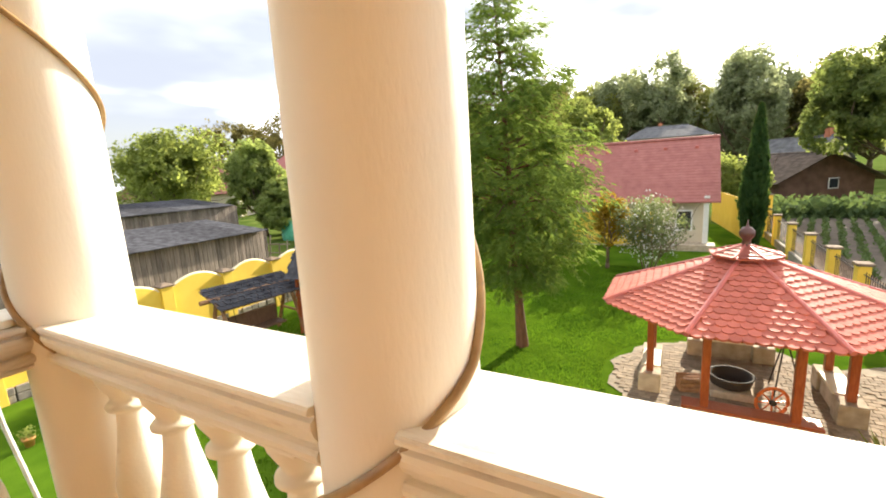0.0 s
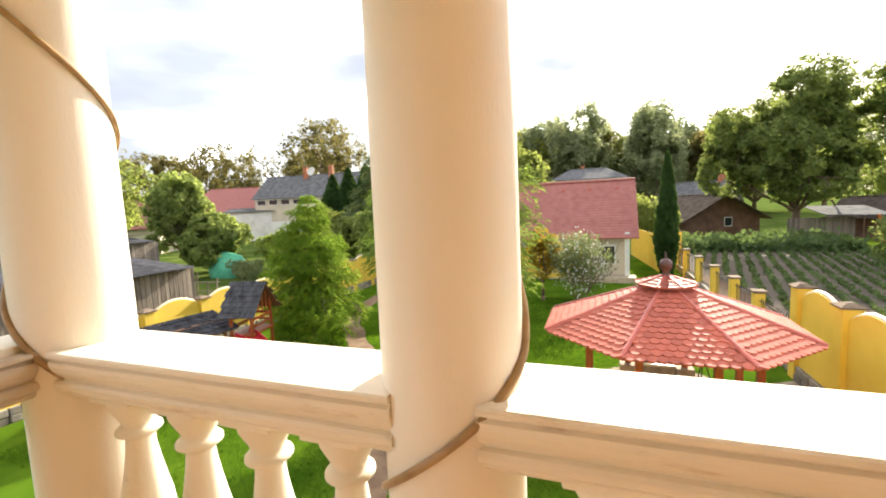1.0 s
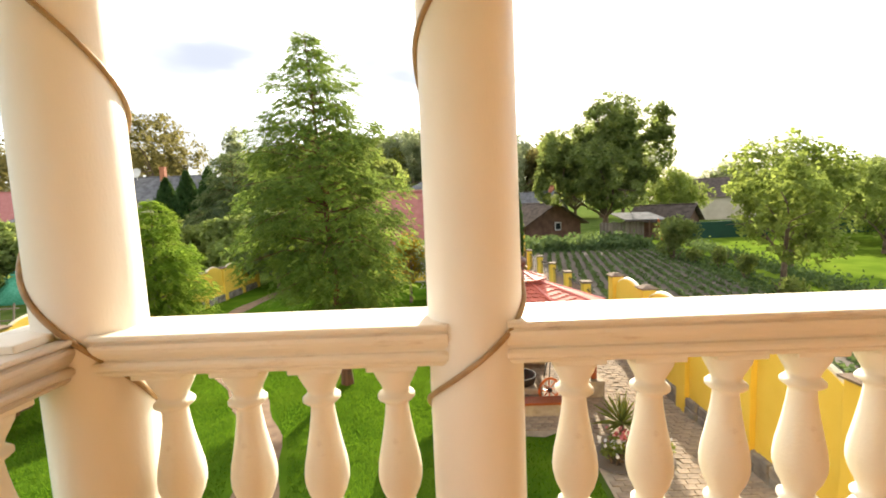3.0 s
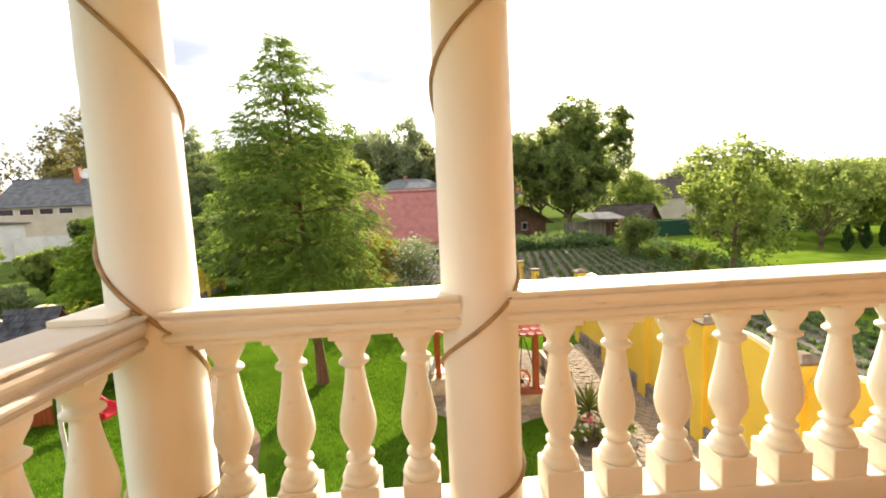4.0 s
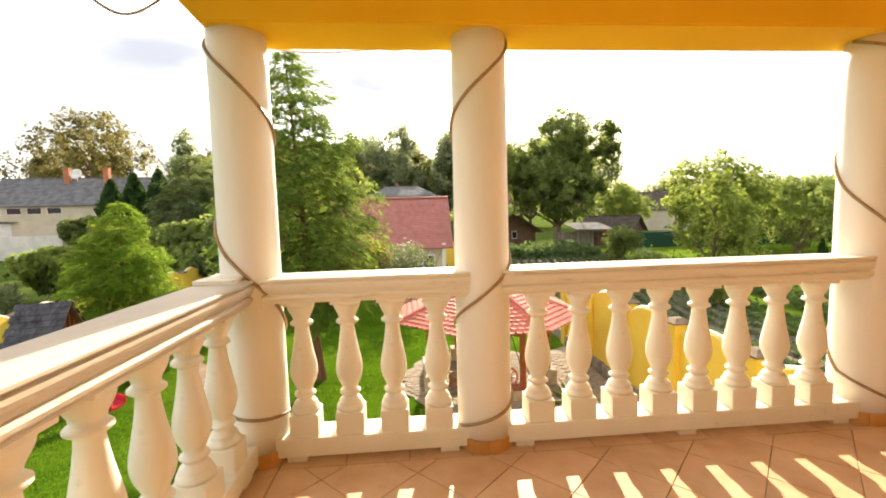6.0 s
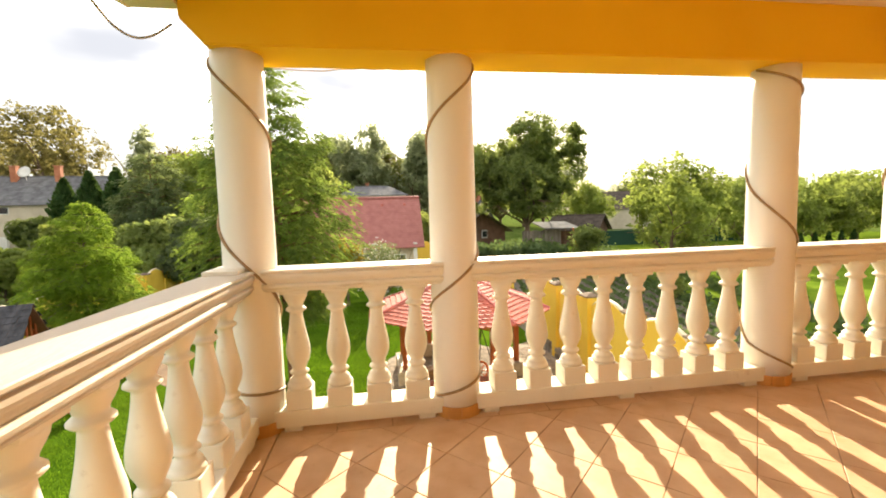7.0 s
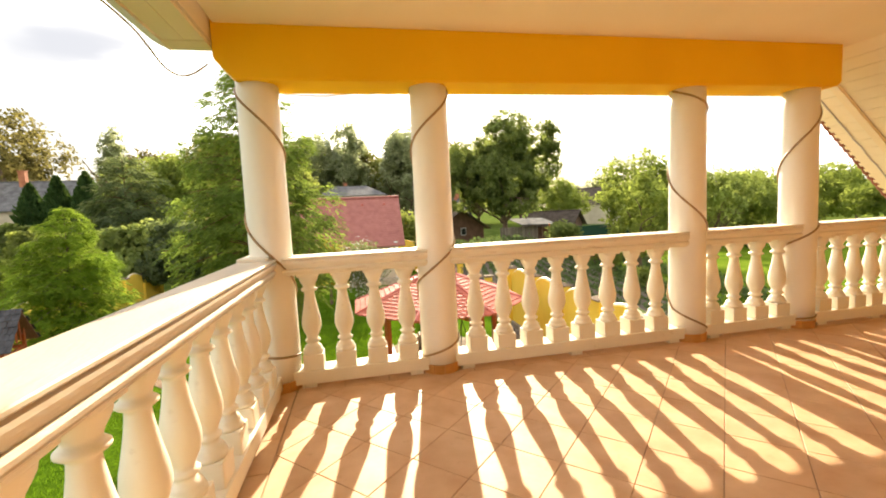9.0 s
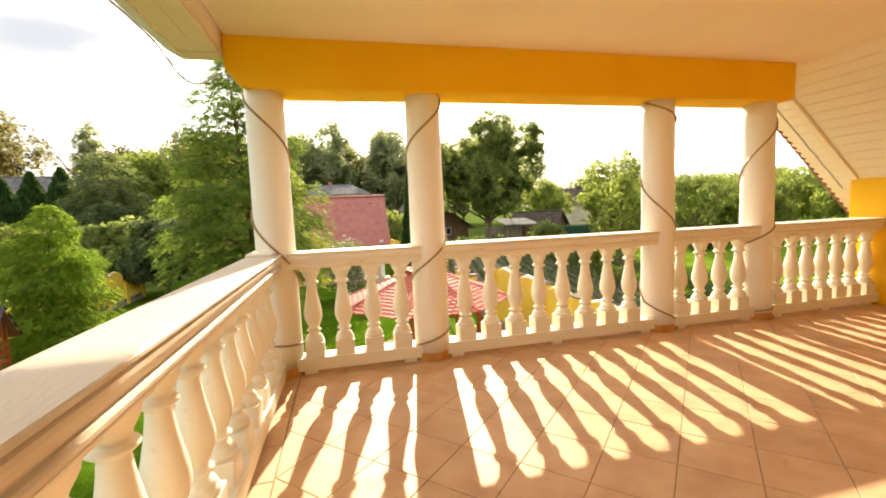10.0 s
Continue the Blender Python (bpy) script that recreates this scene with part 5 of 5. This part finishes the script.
gable_house("house", "distant house with pale gable behind the barn", 15.0, 79.0, 9.0, 7.0, 3.6, 3.0, 130, BEIGE_WALL, ASBESTOS, chimneys=((-4.0, 0, 0.8),))
gable_house("shed", "small shed with a pale clay tile roof", 25.0, 50.5, 6.0, 5.0, 2.1, 1.6, -46, BRICK_WALL, OLD_TILE, over=0.5)
lean = thing("lean_to", "open lean-to of grey boards with tin roof", "shed", loc=(18.4, 46.5, GROUND), rz=8)
for k in range(26):
    part("board", one_box((-2.6 + 0.2 * k, -0.03, 0), (-2.43 + 0.2 * k, 0.0, 2.1 + 0.05 * math.sin(k)), 0.0), GREY_WOOD, lean)
bm = bmesh.new()
slab(bm, [(-0.4, -1.2, 2.4), (4.6, -1.2, 2.25), (4.6, 2.2, 3.0), (-0.4, 2.2, 3.1)], 0.05)
part("tin_roof", bm, ASBESTOS, lean)
for k in range(3):
    bm = bmesh.new()
    tube(bm, (2.6 + 0.9 * k, -1.0, 0), (2.6 + 0.9 * k, -1.0, 2.35), 0.06, 0.06, 6)
    part("post", bm, DARK_WOOD, lean)
bm = bmesh.new()
tube(bm, (3.9, -1.3, 0), (3.5, -1.2, 2.3), 0.09, 0.09, 6)
part("red_prop", bm, ORANGE_THING, lean)
tagged(part("tarp_fence", one_box((24.0, 45.5, GROUND), (46.0, 45.7, -1.5), 0.01), GREEN_TARP), "dark green tarpaulin fence round the neighbouring garden", "fence")

board_fence = thing("board_fence", "yellow painted board fence beside the lawn and outbuilding", "fence", loc=(2.35, 36.6, GROUND), rz=math.degrees(math.atan2(-11.0, 1.25)))
for k in range(46):
    part("board", one_box((0.24 * k, -0.02, 0.04), (0.24 * k + 0.21, 0.02, 2.25 + 0.04 * math.sin(1.9 * k)), 0.006), YELLOW_FENCE, board_fence)
for z in (0.5, 1.75):
    part("fence_rail", one_box((-0.05, 0.022, z), (11.05, 0.07, z + 0.1), 0.006), YELLOW_FENCE, board_fence)

# ---- trees, near to far ----
conifer("cypress_tree", "tall feathery green swamp cypress on the lawn", -3.38, 10.08, 9.1, 6.8, LEAF_CYPRESS, 11, bare=0.215, levels=28, per=8, sprays=60, leaf=0.072, power=0.78, widest=0.78, low_share=0.5, lean=-0.52)
conifer("young_cypress", "young bright green feathery cypress by the path", -9.8, 12.05, 5.25, 4.7, LEAF_YOUNG, 12, bare=0.10, levels=24, per=8, sprays=56, leaf=0.062, power=0.8, widest=0.84, lean=0.2, bark=BARK)
spindle("columnar_thuja", "narrow tall dark green thuja beside the fence", 3.18, 24.0, 6.75, 1.1, LEAF_THUJA, 13, 12000, 0.10, category="tree")
shrub("flowering_shrub", "loose grey-green shrub with white blossom", -0.95, 19.5, 3.5, 3.0, LEAF_GREY, 14, 5200, 0.055)
rngf = np.random.default_rng(3)
p = unit(rngf.normal(size=(700, 3))) * rngf.uniform(0.5, 1.1, size=(700, 1)) * np.array([1.35, 1.35, 1.5]) + np.array([-0.95, 19.5, -1.5])
a_, b_ = leaf_axes(rngf, 700, 0.045, 0.04)
bl = quads_object("blossom", p.astype(np.float32), a_, b_, PETAL_WHITE)
tagged(bl, "white blossom scattered over a shrub", "blossom", kind="stuff")
broadleaf("orange_tree", "small tree with orange autumn leaves", -2.55, 19.5, 3.5, 1.7, LEAF_ORANGE, 15, 0.07, 3500, 0.3)
broadleaf("walnut_tree", "large dark green walnut tree beside the barn", 16.6, 46.6, 16.0, 13.0, LEAF_DARK, 16, 0.175, 64000, 0.2, clump=1.35, masses=[(0.1, 0, 12.0, 3.6, 4.1), (-1.6, -0.4, 8.0, 4.8, 3.4), (-5.1, 0, 10.2, 2.2, 2.4), (-5.4, 0.4, 6.6, 2.4, 2.3), (5.5, 0, 12.3, 2.1, 2.6), (5.1, 0.2, 9.2, 2.1, 2.3), (3.6, -0.3, 5.9, 2.0, 2.0), (0.2, -0.6, 5.2, 3.2, 1.8), (-3.3, 0, 9.4, 2.5, 3.2), (2.9, 0, 9.0, 2.2, 3.2)])
broadleaf("garden_tree", "slender fruit tree with loose yellow-green leaves on the neighbouring lawn", 15.17, 19.36, 6.4, 5.0, LEAF_LIGHT, 17, 0.11, 6500, 0.24, open_crown=0.9, group="fruit trees", shoots=14)
broadleaf("garden_tree", "leafy green fruit tree with upright shoots on the neighbouring lawn", 20.2, 25.4, 8.2, 7.4, LEAF_LIGHT, 18, 0.13, 12000, 0.18, open_crown=0.5, group="fruit trees", shoots=22)
broadleaf("garden_tree", "pale green willow-like tree behind the neighbouring lawn", 30.0, 29.5, 7.4, 8.5, LEAF_WILLOW, 19, 0.12, 13000, 0.14, open_crown=0.3, group="fruit trees", shoots=10)
shrub("hedge_bush", "tall green bush behind the outbuilding and yellow fence", 4.2, 41.0, 5.6, 4.6, LEAF_GREEN, 21, 4500, 0.16)
shrub("garden_bush", "round dark green bush at the edge of the neighbouring lawn", 15.9, 30.6, 3.6, 3.0, LEAF_DARK, 20, 3500, 0.13)
for k, (x, y, hh) in enumerate(((15.5, 22.4, 1.6), (16.5, 26.2, 1.5), (16.0, 28.4, 1.2), (13.3, 16.5, 1.2))):
    shrub("small_bush", "small staked bush along the neighbouring garden edge", x, y, hh, 1.1, LEAF_GREEN, 30 + k, 900, 0.08, group="edge bushes")
for k, (x, y, hh, w) in enumerate(((48, 27, 8, 9), (57, 30, 8.5, 10), (67, 33, 9, 10), (77, 31, 9, 11), (86, 40, 10, 12), (70, 46, 10, 12), (37, 33, 8.0, 9), (44, 36, 8.5, 9), (34, 40, 8.5, 9), (52, 38, 9.5, 10), (41, 48, 9, 10), (60, 45, 10, 12), (33, 64, 11, 10), (47, 60, 10, 11))):
    broadleaf("garden_tree", "light green orchard tree in the gardens beyond", x, y, hh * 0.86, w, (LEAF_LIGHT, LEAF_GREEN)[k % 3 == 1], 40 + k, 0.16, 13000, 0.12, group="orchard trees", shoots=8)
for k in range(7):
    spindle("small_thuja", "small dark thuja in a row along the far lawn", 30.0 + 2.1 * k, 27.5 + 0.6 * k, 1.9, 0.7, LEAF_THUJA, 60 + k, 700, 0.09, group="thuja row")
for k, (x, y, hh, w, m) in enumerate(((-42, 23.5, 10.2, 12, LEAF_GREEN), (-31, 24.5, 8.2, 5.5, LEAF_WILLOW), (-28, 24.5, 5.0, 5.0, LEAF_WILLOW), (-52, 28, 9.5, 12, LEAF_GREEN))):
    broadleaf("garden_tree", "dense green tree behind the old sheds", x, y, hh, w, m, 70 + k, 0.17, 18000, 0.2, group="trees behind the sheds")
for k, (x, y, hh, w) in enumerate(((-63, 90, 26, 27), (-95, 90, 24, 28), (-118, 84, 22, 24), (-80, 108, 24, 24), (-47, 104, 21, 18))):
    broadleaf("oak_tree", "broad oak with browning leaves behind the houses", x, y, hh * 1.06, w, LEAF_OAK, 80 + k, 0.34, 12500, 0.24, group="far oaks", open_crown=0.9, clump=2.0)
broadleaf("poplar", "tall slender poplar among the far trees", -43.8, 85.0, 23.0, 6.5, LEAF_FAR_HAZED, 90, 0.3, 9000, 0.12)
for k, (x, y, hh, w) in enumerate(((-31.8, 54.5, 9.4, 3.4), (-34.6, 54.2, 9.0, 3.2), (-37.2, 54.0, 8.2, 3.0))):
    spindle("dark_cypress", "dark narrow cypress beside the grey-roofed house", x, y, hh + 1.5, w, LEAF_THUJA, 92 + k, 5000, 0.22, fat=0.6, category="tree", group="dark cypresses")
conifer("pine_tree", "broad blue-green pine in the middle distance", -18.2, 34.0, 9.8, 8.6, LEAF_DEEP, 96, bare=0.12, levels=24, per=7, sprays=16, leaf=0.22, power=0.55)
for k, (x, y, hh, w, m) in enumerate(((-19.5, 30, 3.4, 5.0, LEAF_GREEN), (-14, 26, 4.6, 4.5, LEAF_WILLOW), (-11.3, 25, 4.8, 4.6, LEAF_DEEP), (-20, 44, 10, 9, LEAF_LIGHT), (-13, 46, 11.5, 10, LEAF_OAK), (-7.5, 42, 9, 8, LEAF_GREEN), (-9, 31, 6.5, 5.5, LEAF_LIGHT), (-21.5, 24.5, 3.2, 3.6, LEAF_LIGHT), (-24, 40, 4.2, 5, LEAF_GREY), (-6.8, 24.5, 5.2, 4.8, LEAF_DARK), (-34, 45, 4.5, 4.8, LEAF_DARK), (-29, 41, 3.9, 4.8, LEAF_GREEN))):
    broadleaf("garden_tree", "mixed garden tree in the middle distance", x, y, hh * (1.2 if y > 29 else 1.05), w, m, 100 + k, 0.10 + 0.0018 * y, 14000, 0.16, group="middle trees")
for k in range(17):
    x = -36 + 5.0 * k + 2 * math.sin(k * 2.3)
    broadleaf("wood_tree", "tall tree of the far wood behind the roofs", x, 114 + 9 * math.sin(k * 1.9), 26.0 + 2.5 * math.sin(k * 1.3 + 1) - 0.6 * max(0, k - 9), 17, (LEAF_FAR_HAZED, LEAF_WOOD, LEAF_FAR_HAZED, LEAF_FAR_HAZED, LEAF_OAK)[(k * 7) % 5], 130 + k, 0.36, 16000, 0.1, group="far wood", clump=2.6)
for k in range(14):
    broadleaf("wood_tree", "low distant tree at the edge of the gardens", 62 + 12 * k, 118 - 4 * k, 11 + 2.5 * math.sin(k * 1.7), 14, LEAF_FAR_HAZED, 160 + k, 0.4, 6000, 0.12, group="distant trees")
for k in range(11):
    broadleaf("wood_tree", "low distant tree behind the houses", -125 + 9 * k, 130, 15 + 3 * math.sin(k * 1.7), 15, LEAF_FAR_HAZED, 180 + k, 0.4, 6000, 0.12, group="distant trees")
for k, (x, y, hh, w) in enumerate(((-30, 26.5, 1.6, 3), (-24, 23.5, 1.5, 3.4), (-21.5, 21, 1.6, 2.6), (-18, 21.5, 1.2, 3.0))):
    shrub("field_shrub", "grey-green shrub on the meadow behind the wall", x, y, hh, w, LEAF_GREY, 200 + k, 1400, 0.1, group="meadow shrubs")
heap = thing("netted_heap", "heap covered with bright green netting on the meadow", "heap", loc=(-26.4, 24.0, GROUND))
bm = bmesh.new()
bmesh.ops.create_icosphere(bm, subdivisions=4, radius=1.0)
for v in bm.verts:
    v.co = Vector((v.co.x * 1.7, v.co.y * 1.2, max(v.co.z, -0.05) * 1.75)) * (1 + 0.16 * noise.noise(v.co * 2.5))
part("net", bm, NET_GREEN, heap, smooth=True)

# ---- crops, flowers, grass ----
def crop_rows():
    rng = np.random.default_rng(8)
    pts, al, ac = [], [], []
    side = np.array([ROW.y, -ROW.x, 0])
    along = np.array([ROW.x, ROW.y, 0])
    o = np.array([6.2, 2.0, GROUND])
    for r in range(-12, 12):
        if r == 9:
            continue
        tall = 0.60 if r > 9 else 0.17
        n = 3000 if r > 9 else 1150
        s = rng.uniform(-6 if r > 8 else 0, 40, size=n)
        clump = np.round(s / 0.45) * 0.45 + rng.normal(size=n) * 0.12
        q = o + side * (0.66 * r) + along * clump[:, None]
        q = q + side * rng.normal(size=(n, 1)) * (0.20 if tall > 0.5 else 0.075)
        q[:, 2] += np.abs(rng.normal(size=n)) * tall * 0.55 + 0.04
        q = q[(q[:, 0] > 6.0 + 0.02 * q[:, 1]) & (q[:, 1] < 44)]
        a, b = leaf_axes(rng, len(q), 0.10, 0.06)
        pts.append(q), al.append(a), ac.append(b)
    # broad leafy bed at the far end
    n = 7000
    q = np.stack([rng.uniform(6, 18, n), rng.uniform(38, 45, n), GROUND + np.abs(rng.normal(size=n)) * 0.4 + 0.05], 1)
    a, b = leaf_axes(rng, n, 0.26, 0.15)
    pts.append(q), al.append(a), ac.append(b)
    return np.concatenate(pts).astype(np.float32), np.concatenate(al), np.concatenate(ac)


tagged(quads_object("crop_plants", *crop_rows(), LEAF_CROP), "rows of low green vegetable plants on dark soil", "crops", kind="stuff")


def grass(name, boxes, n, size, seed, mat, label):
    rng = np.random.default_rng(seed)
    area = np.array([(x1 - x0) * (y1 - y0) for x0, x1, y0, y1 in boxes])
    pts = []
    for (x0, x1, y0, y1), ar in zip(boxes, area):
        m = int(n * ar / area.sum())
        pts.append(np.stack([rng.uniform(x0, x1, m), rng.uniform(y0, y1, m), np.full(m, GROUND + 0.01 + size * 0.7)], 1))
    p = np.concatenate(pts)
    keep = np.hypot(p[:, 0] - GZ[0], p[:, 1] - GZ[1]) > 2.52
    tx = np.interp(p[:, 1], [c[1] for c in trail], [c[0] for c in trail])
    keep &= np.abs(p[:, 0] - tx) > 0.52
    keep &= ~((p[:, 0] > 1.8) & (p[:, 1] < 11.4))
    p = p[keep]
    m = len(p)
    d = unit(np.stack([rng.normal(size=m) * 0.45, rng.normal(size=m) * 0.45, np.ones(m)], 1))
    w = unit(np.cross(d, rng.normal(size=(m, 3))))
    s = rng.uniform(0.6, 1.3, size=(m, 1))
    return tagged(quads_object(name, p.astype(np.float32), d * size * s, w * size * 0.22 * s, mat), label, "grass", kind="stuff")


grass("grass", [(-8, 2.3, 3.5, 14), (-11.5, -8, 4, 16), (-8, 4.3, 14, 20)], 150000, 0.035, 21, LEAF_GRASS, "short green grass blades of the lawn")

yucca = thing("yucca", "spiky green yucca in the flower bed by the wall", "plant", loc=(2.69, 7.1, GROUND + 0.02))
bm = bmesh.new()
rngy = np.random.default_rng(4)
for k in range(46):
    ang, el = rngy.uniform(0, 2 * math.pi), rngy.uniform(0.15, 1.45)
    L = rngy.uniform(0.45, 0.75)
    d = Vector((math.cos(ang) * math.cos(el), math.sin(ang) * math.cos(el), math.sin(el)))
    s = Vector((-math.sin(ang), math.cos(ang), 0)) * 0.022
    o = Vector((0, 0, 0.25))
    tip = o + d * L - Vector((0, 0, 0.12 * math.cos(el)))
    m = o + d * L * 0.5
    v = [bm.verts.new(q) for q in (o - s * 0.6, o + s * 0.6, m + s, tip, m - s)]
    bm.faces.new(v)
part("leaves", bm, LEAF_GREEN, yucca)
bm = bmesh.new()
tube(bm, (0, 0, 0), (0, 0, 0.3), 0.05, 0.04, 8)
part("stem", bm, BARK, yucca)
bed = sheet("flower_bed", [(2.55 + 0.75 * math.cos(2 * math.pi * k / 24), 6.35 + 0.5 * math.sin(2 * math.pi * k / 24)) for k in range(24)], GROUND + 0.05, SOIL, "small dark round flower bed in the paving", "flower bed")
for k in range(5):
    x, y = 2.2 + 0.2 * k, 6.2 + 0.25 * (k % 2)
    s = shrub("rose_bush", "low rose bush with pale and pink blooms", x, y, 0.42, 0.42, LEAF_GREEN, 220 + k, 350, 0.035, GROUND + 0.05, group="roses")
    rr = np.random.default_rng(240 + k)
    pp = rr.normal(size=(26, 3)) * np.array([0.12, 0.12, 0.06]) + np.array([0, 0, 0.36])
    a_, b_ = leaf_axes(rr, 26, 0.04, 0.035)
    tagged(quads_object("blooms", pp.astype(np.float32), a_, b_, (PETAL_WHITE, PETAL_PINK)[k % 2], s), kind="stuff")
pot = thing("flower_pot", "terracotta flower pot with a small plant", "pot", loc=(-10.4, 2.4, GROUND))
bm = bmesh.new()
lathe(bm, [(0.12, 0), (0.18, 0.30), (0.20, 0.30), (0.20, 0.36), (0.17, 0.36), (0.14, 0.30)], 20)
part("body", bm, SKIRT, pot)
pot.scale = (0.5, 0.5, 0.5)
rr = np.random.default_rng(2)
pp = rr.normal(size=(160, 3)) * np.array([0.12, 0.12, 0.12]) + np.array([0, 0, 0.52])
tagged(quads_object("plant", pp.astype(np.float32), *leaf_axes(rr, 160, 0.06, 0.03), LEAF_GREEN, pot), kind="stuff")

# ---- pieces: roof shingles, pavers, floor tiles ----
for k, m in [j for j in shingle_jobs if j[0] in (4, 5, 6)]:
    o = new("shingle", SHINGLE)
    o.parent = roof
    o.matrix_basis = m


def paver_mesh(w, d, h):
    bm = one_box((-w / 2, -d / 2, 0), (w / 2, d / 2, h), 0.006)
    me = bpy.data.meshes.new("paver")
    bm.to_mesh(me)
    bm.free()
    me.materials.append(PAVER)
    return me


def lay_pavers(parent, inside, x0, x1, y0, y1, z, most):
    me = paver_mesh(0.19, 0.125, 0.022)
    rng = np.random.default_rng(6)
    rest = bmesh.new()
    count = 0
    y, row = y0, 0
    while y < y1:
        x = x0 + (0.1 if row % 2 else 0)
        while x < x1:
            if inside(x, y):
                m = pose(x, y, z + rng.uniform(-0.004, 0.004), rng.uniform(-0.6, 0.6), rng.uniform(-0.6, 0.6), rng.uniform(-1, 1))
                if count < most:
                    o = new("paver", me)
                    o.parent = parent
                    o.matrix_basis = m
                else:
                    vs = [rest.verts.new(m @ v.co) for v in me.vertices]
                    for p in me.polygons:
                        rest.faces.new([vs[i] for i in p.vertices])
                count += 1
            x += 0.2
        y += 0.135
        row += 1
    if len(rest.verts):
        tagged(part("pavers", rest, PAVER_JOINED, parent), kind="stuff")
    else:
        rest.free()


lay_pavers(pavement, lambda x, y: math.hypot(x - GZ[0], y - GZ[1]) < 2.25, GZ[0] - 2.4, GZ[0] + 2.4, GZ[1] - 2.4, GZ[1] + 2.4, GROUND + 0.024, 200)
lay_pavers(walkway, lambda x, y: x > 1.95 and x < 4.35 and math.hypot(x - GZ[0], y - GZ[1]) > 2.32 and math.hypot((x - 2.55) / 0.8, (y - 6.35) / 0.55) > 1, 1.95, 4.35, 4.2, 11.2, GROUND + 0.021, 250)


def clipped_tile(poly, xmin, xmax, ymin, ymax):
    for axis, lim, sign in ((0, xmin, 1), (0, xmax, -1), (1, ymin, 1), (1, ymax, -1)):
        outp = []
        for i in range(len(poly)):
            p, q = poly[i], poly[(i + 1) % len(poly)]
            pin, qin = (p[axis] - lim) * sign >= 0, (q[axis] - lim) * sign >= 0
            if pin:
                outp.append(p)
            if pin != qin:
                t = (lim - p[axis]) / (q[axis] - p[axis])
                outp.append((p[0] + (q[0] - p[0]) * t, p[1] + (q[1] - p[1]) * t))
        poly = outp
        if len(poly) < 3:
            return None
    return poly


def tile_piece(poly):
    bm = bmesh.new()
    n = len(poly)
    cx, cy = sum(p[0] for p in poly) / n, sum(p[1] for p in poly) / n
    a = [bm.verts.new((p[0], p[1], -0.012)) for p in poly]
    b = [bm.verts.new((p[0], p[1], -0.002)) for p in poly]
    c = [bm.verts.new((p[0] + (cx - p[0]) * 0.012, p[1] + (cy - p[1]) * 0.012, 0.0)) for p in poly]
    for i in range(n):
        j = (i + 1) % n
        bm.faces.new((a[i], a[j], b[j], b[i]))
        bm.faces.new((b[i], b[j], c[j], c[i]))
    f = bm.faces.new(c)
    bmesh.ops.recalc_face_normals(bm, faces=bm.faces[:])
    return part("tile", bm, TILE, floor)


S = 0.465
gap = 0.0022
for i in range(-14, 18):
    for j in range(-14, 18):
        # joints follow x - y = 0.85 + S i and x + y = S j - 0.07
        u0, u1 = 0.85 + S * i + gap, 0.85 + S * (i + 1) - gap
        v0, v1 = S * j - 0.07 + gap, S * (j + 1) - 0.07 - gap
        poly = [((u + v) / 2, (v - u) / 2) for u, v in ((u0, v0), (u1, v0), (u1, v1), (u0, v1))]
        poly = clipped_tile(poly[::-1], -1.47, WALL_X - 0.005, BACK_Y + 0.005, 0.345)
        if poly:
            tile_piece(poly)
for k in range(20):
    x0 = -1.47 + 0.33 * k
    if x0 < WALL_X - 0.1:
        tile_piece([(x0 + 0.003, 0.352), (min(x0 + 0.327, WALL_X - 0.005), 0.352), (min(x0 + 0.327, WALL_X - 0.005), 0.70), (x0 + 0.003, 0.70)])
for k in range(16):
    y0 = 0.70 - 0.33 * (k + 1)
    if y0 > BACK_Y:
        tile_piece([(-1.79, y0 + 0.003), (-1.477, y0 + 0.003), (-1.477, y0 + 0.327), (-1.79, y0 + 0.327)])
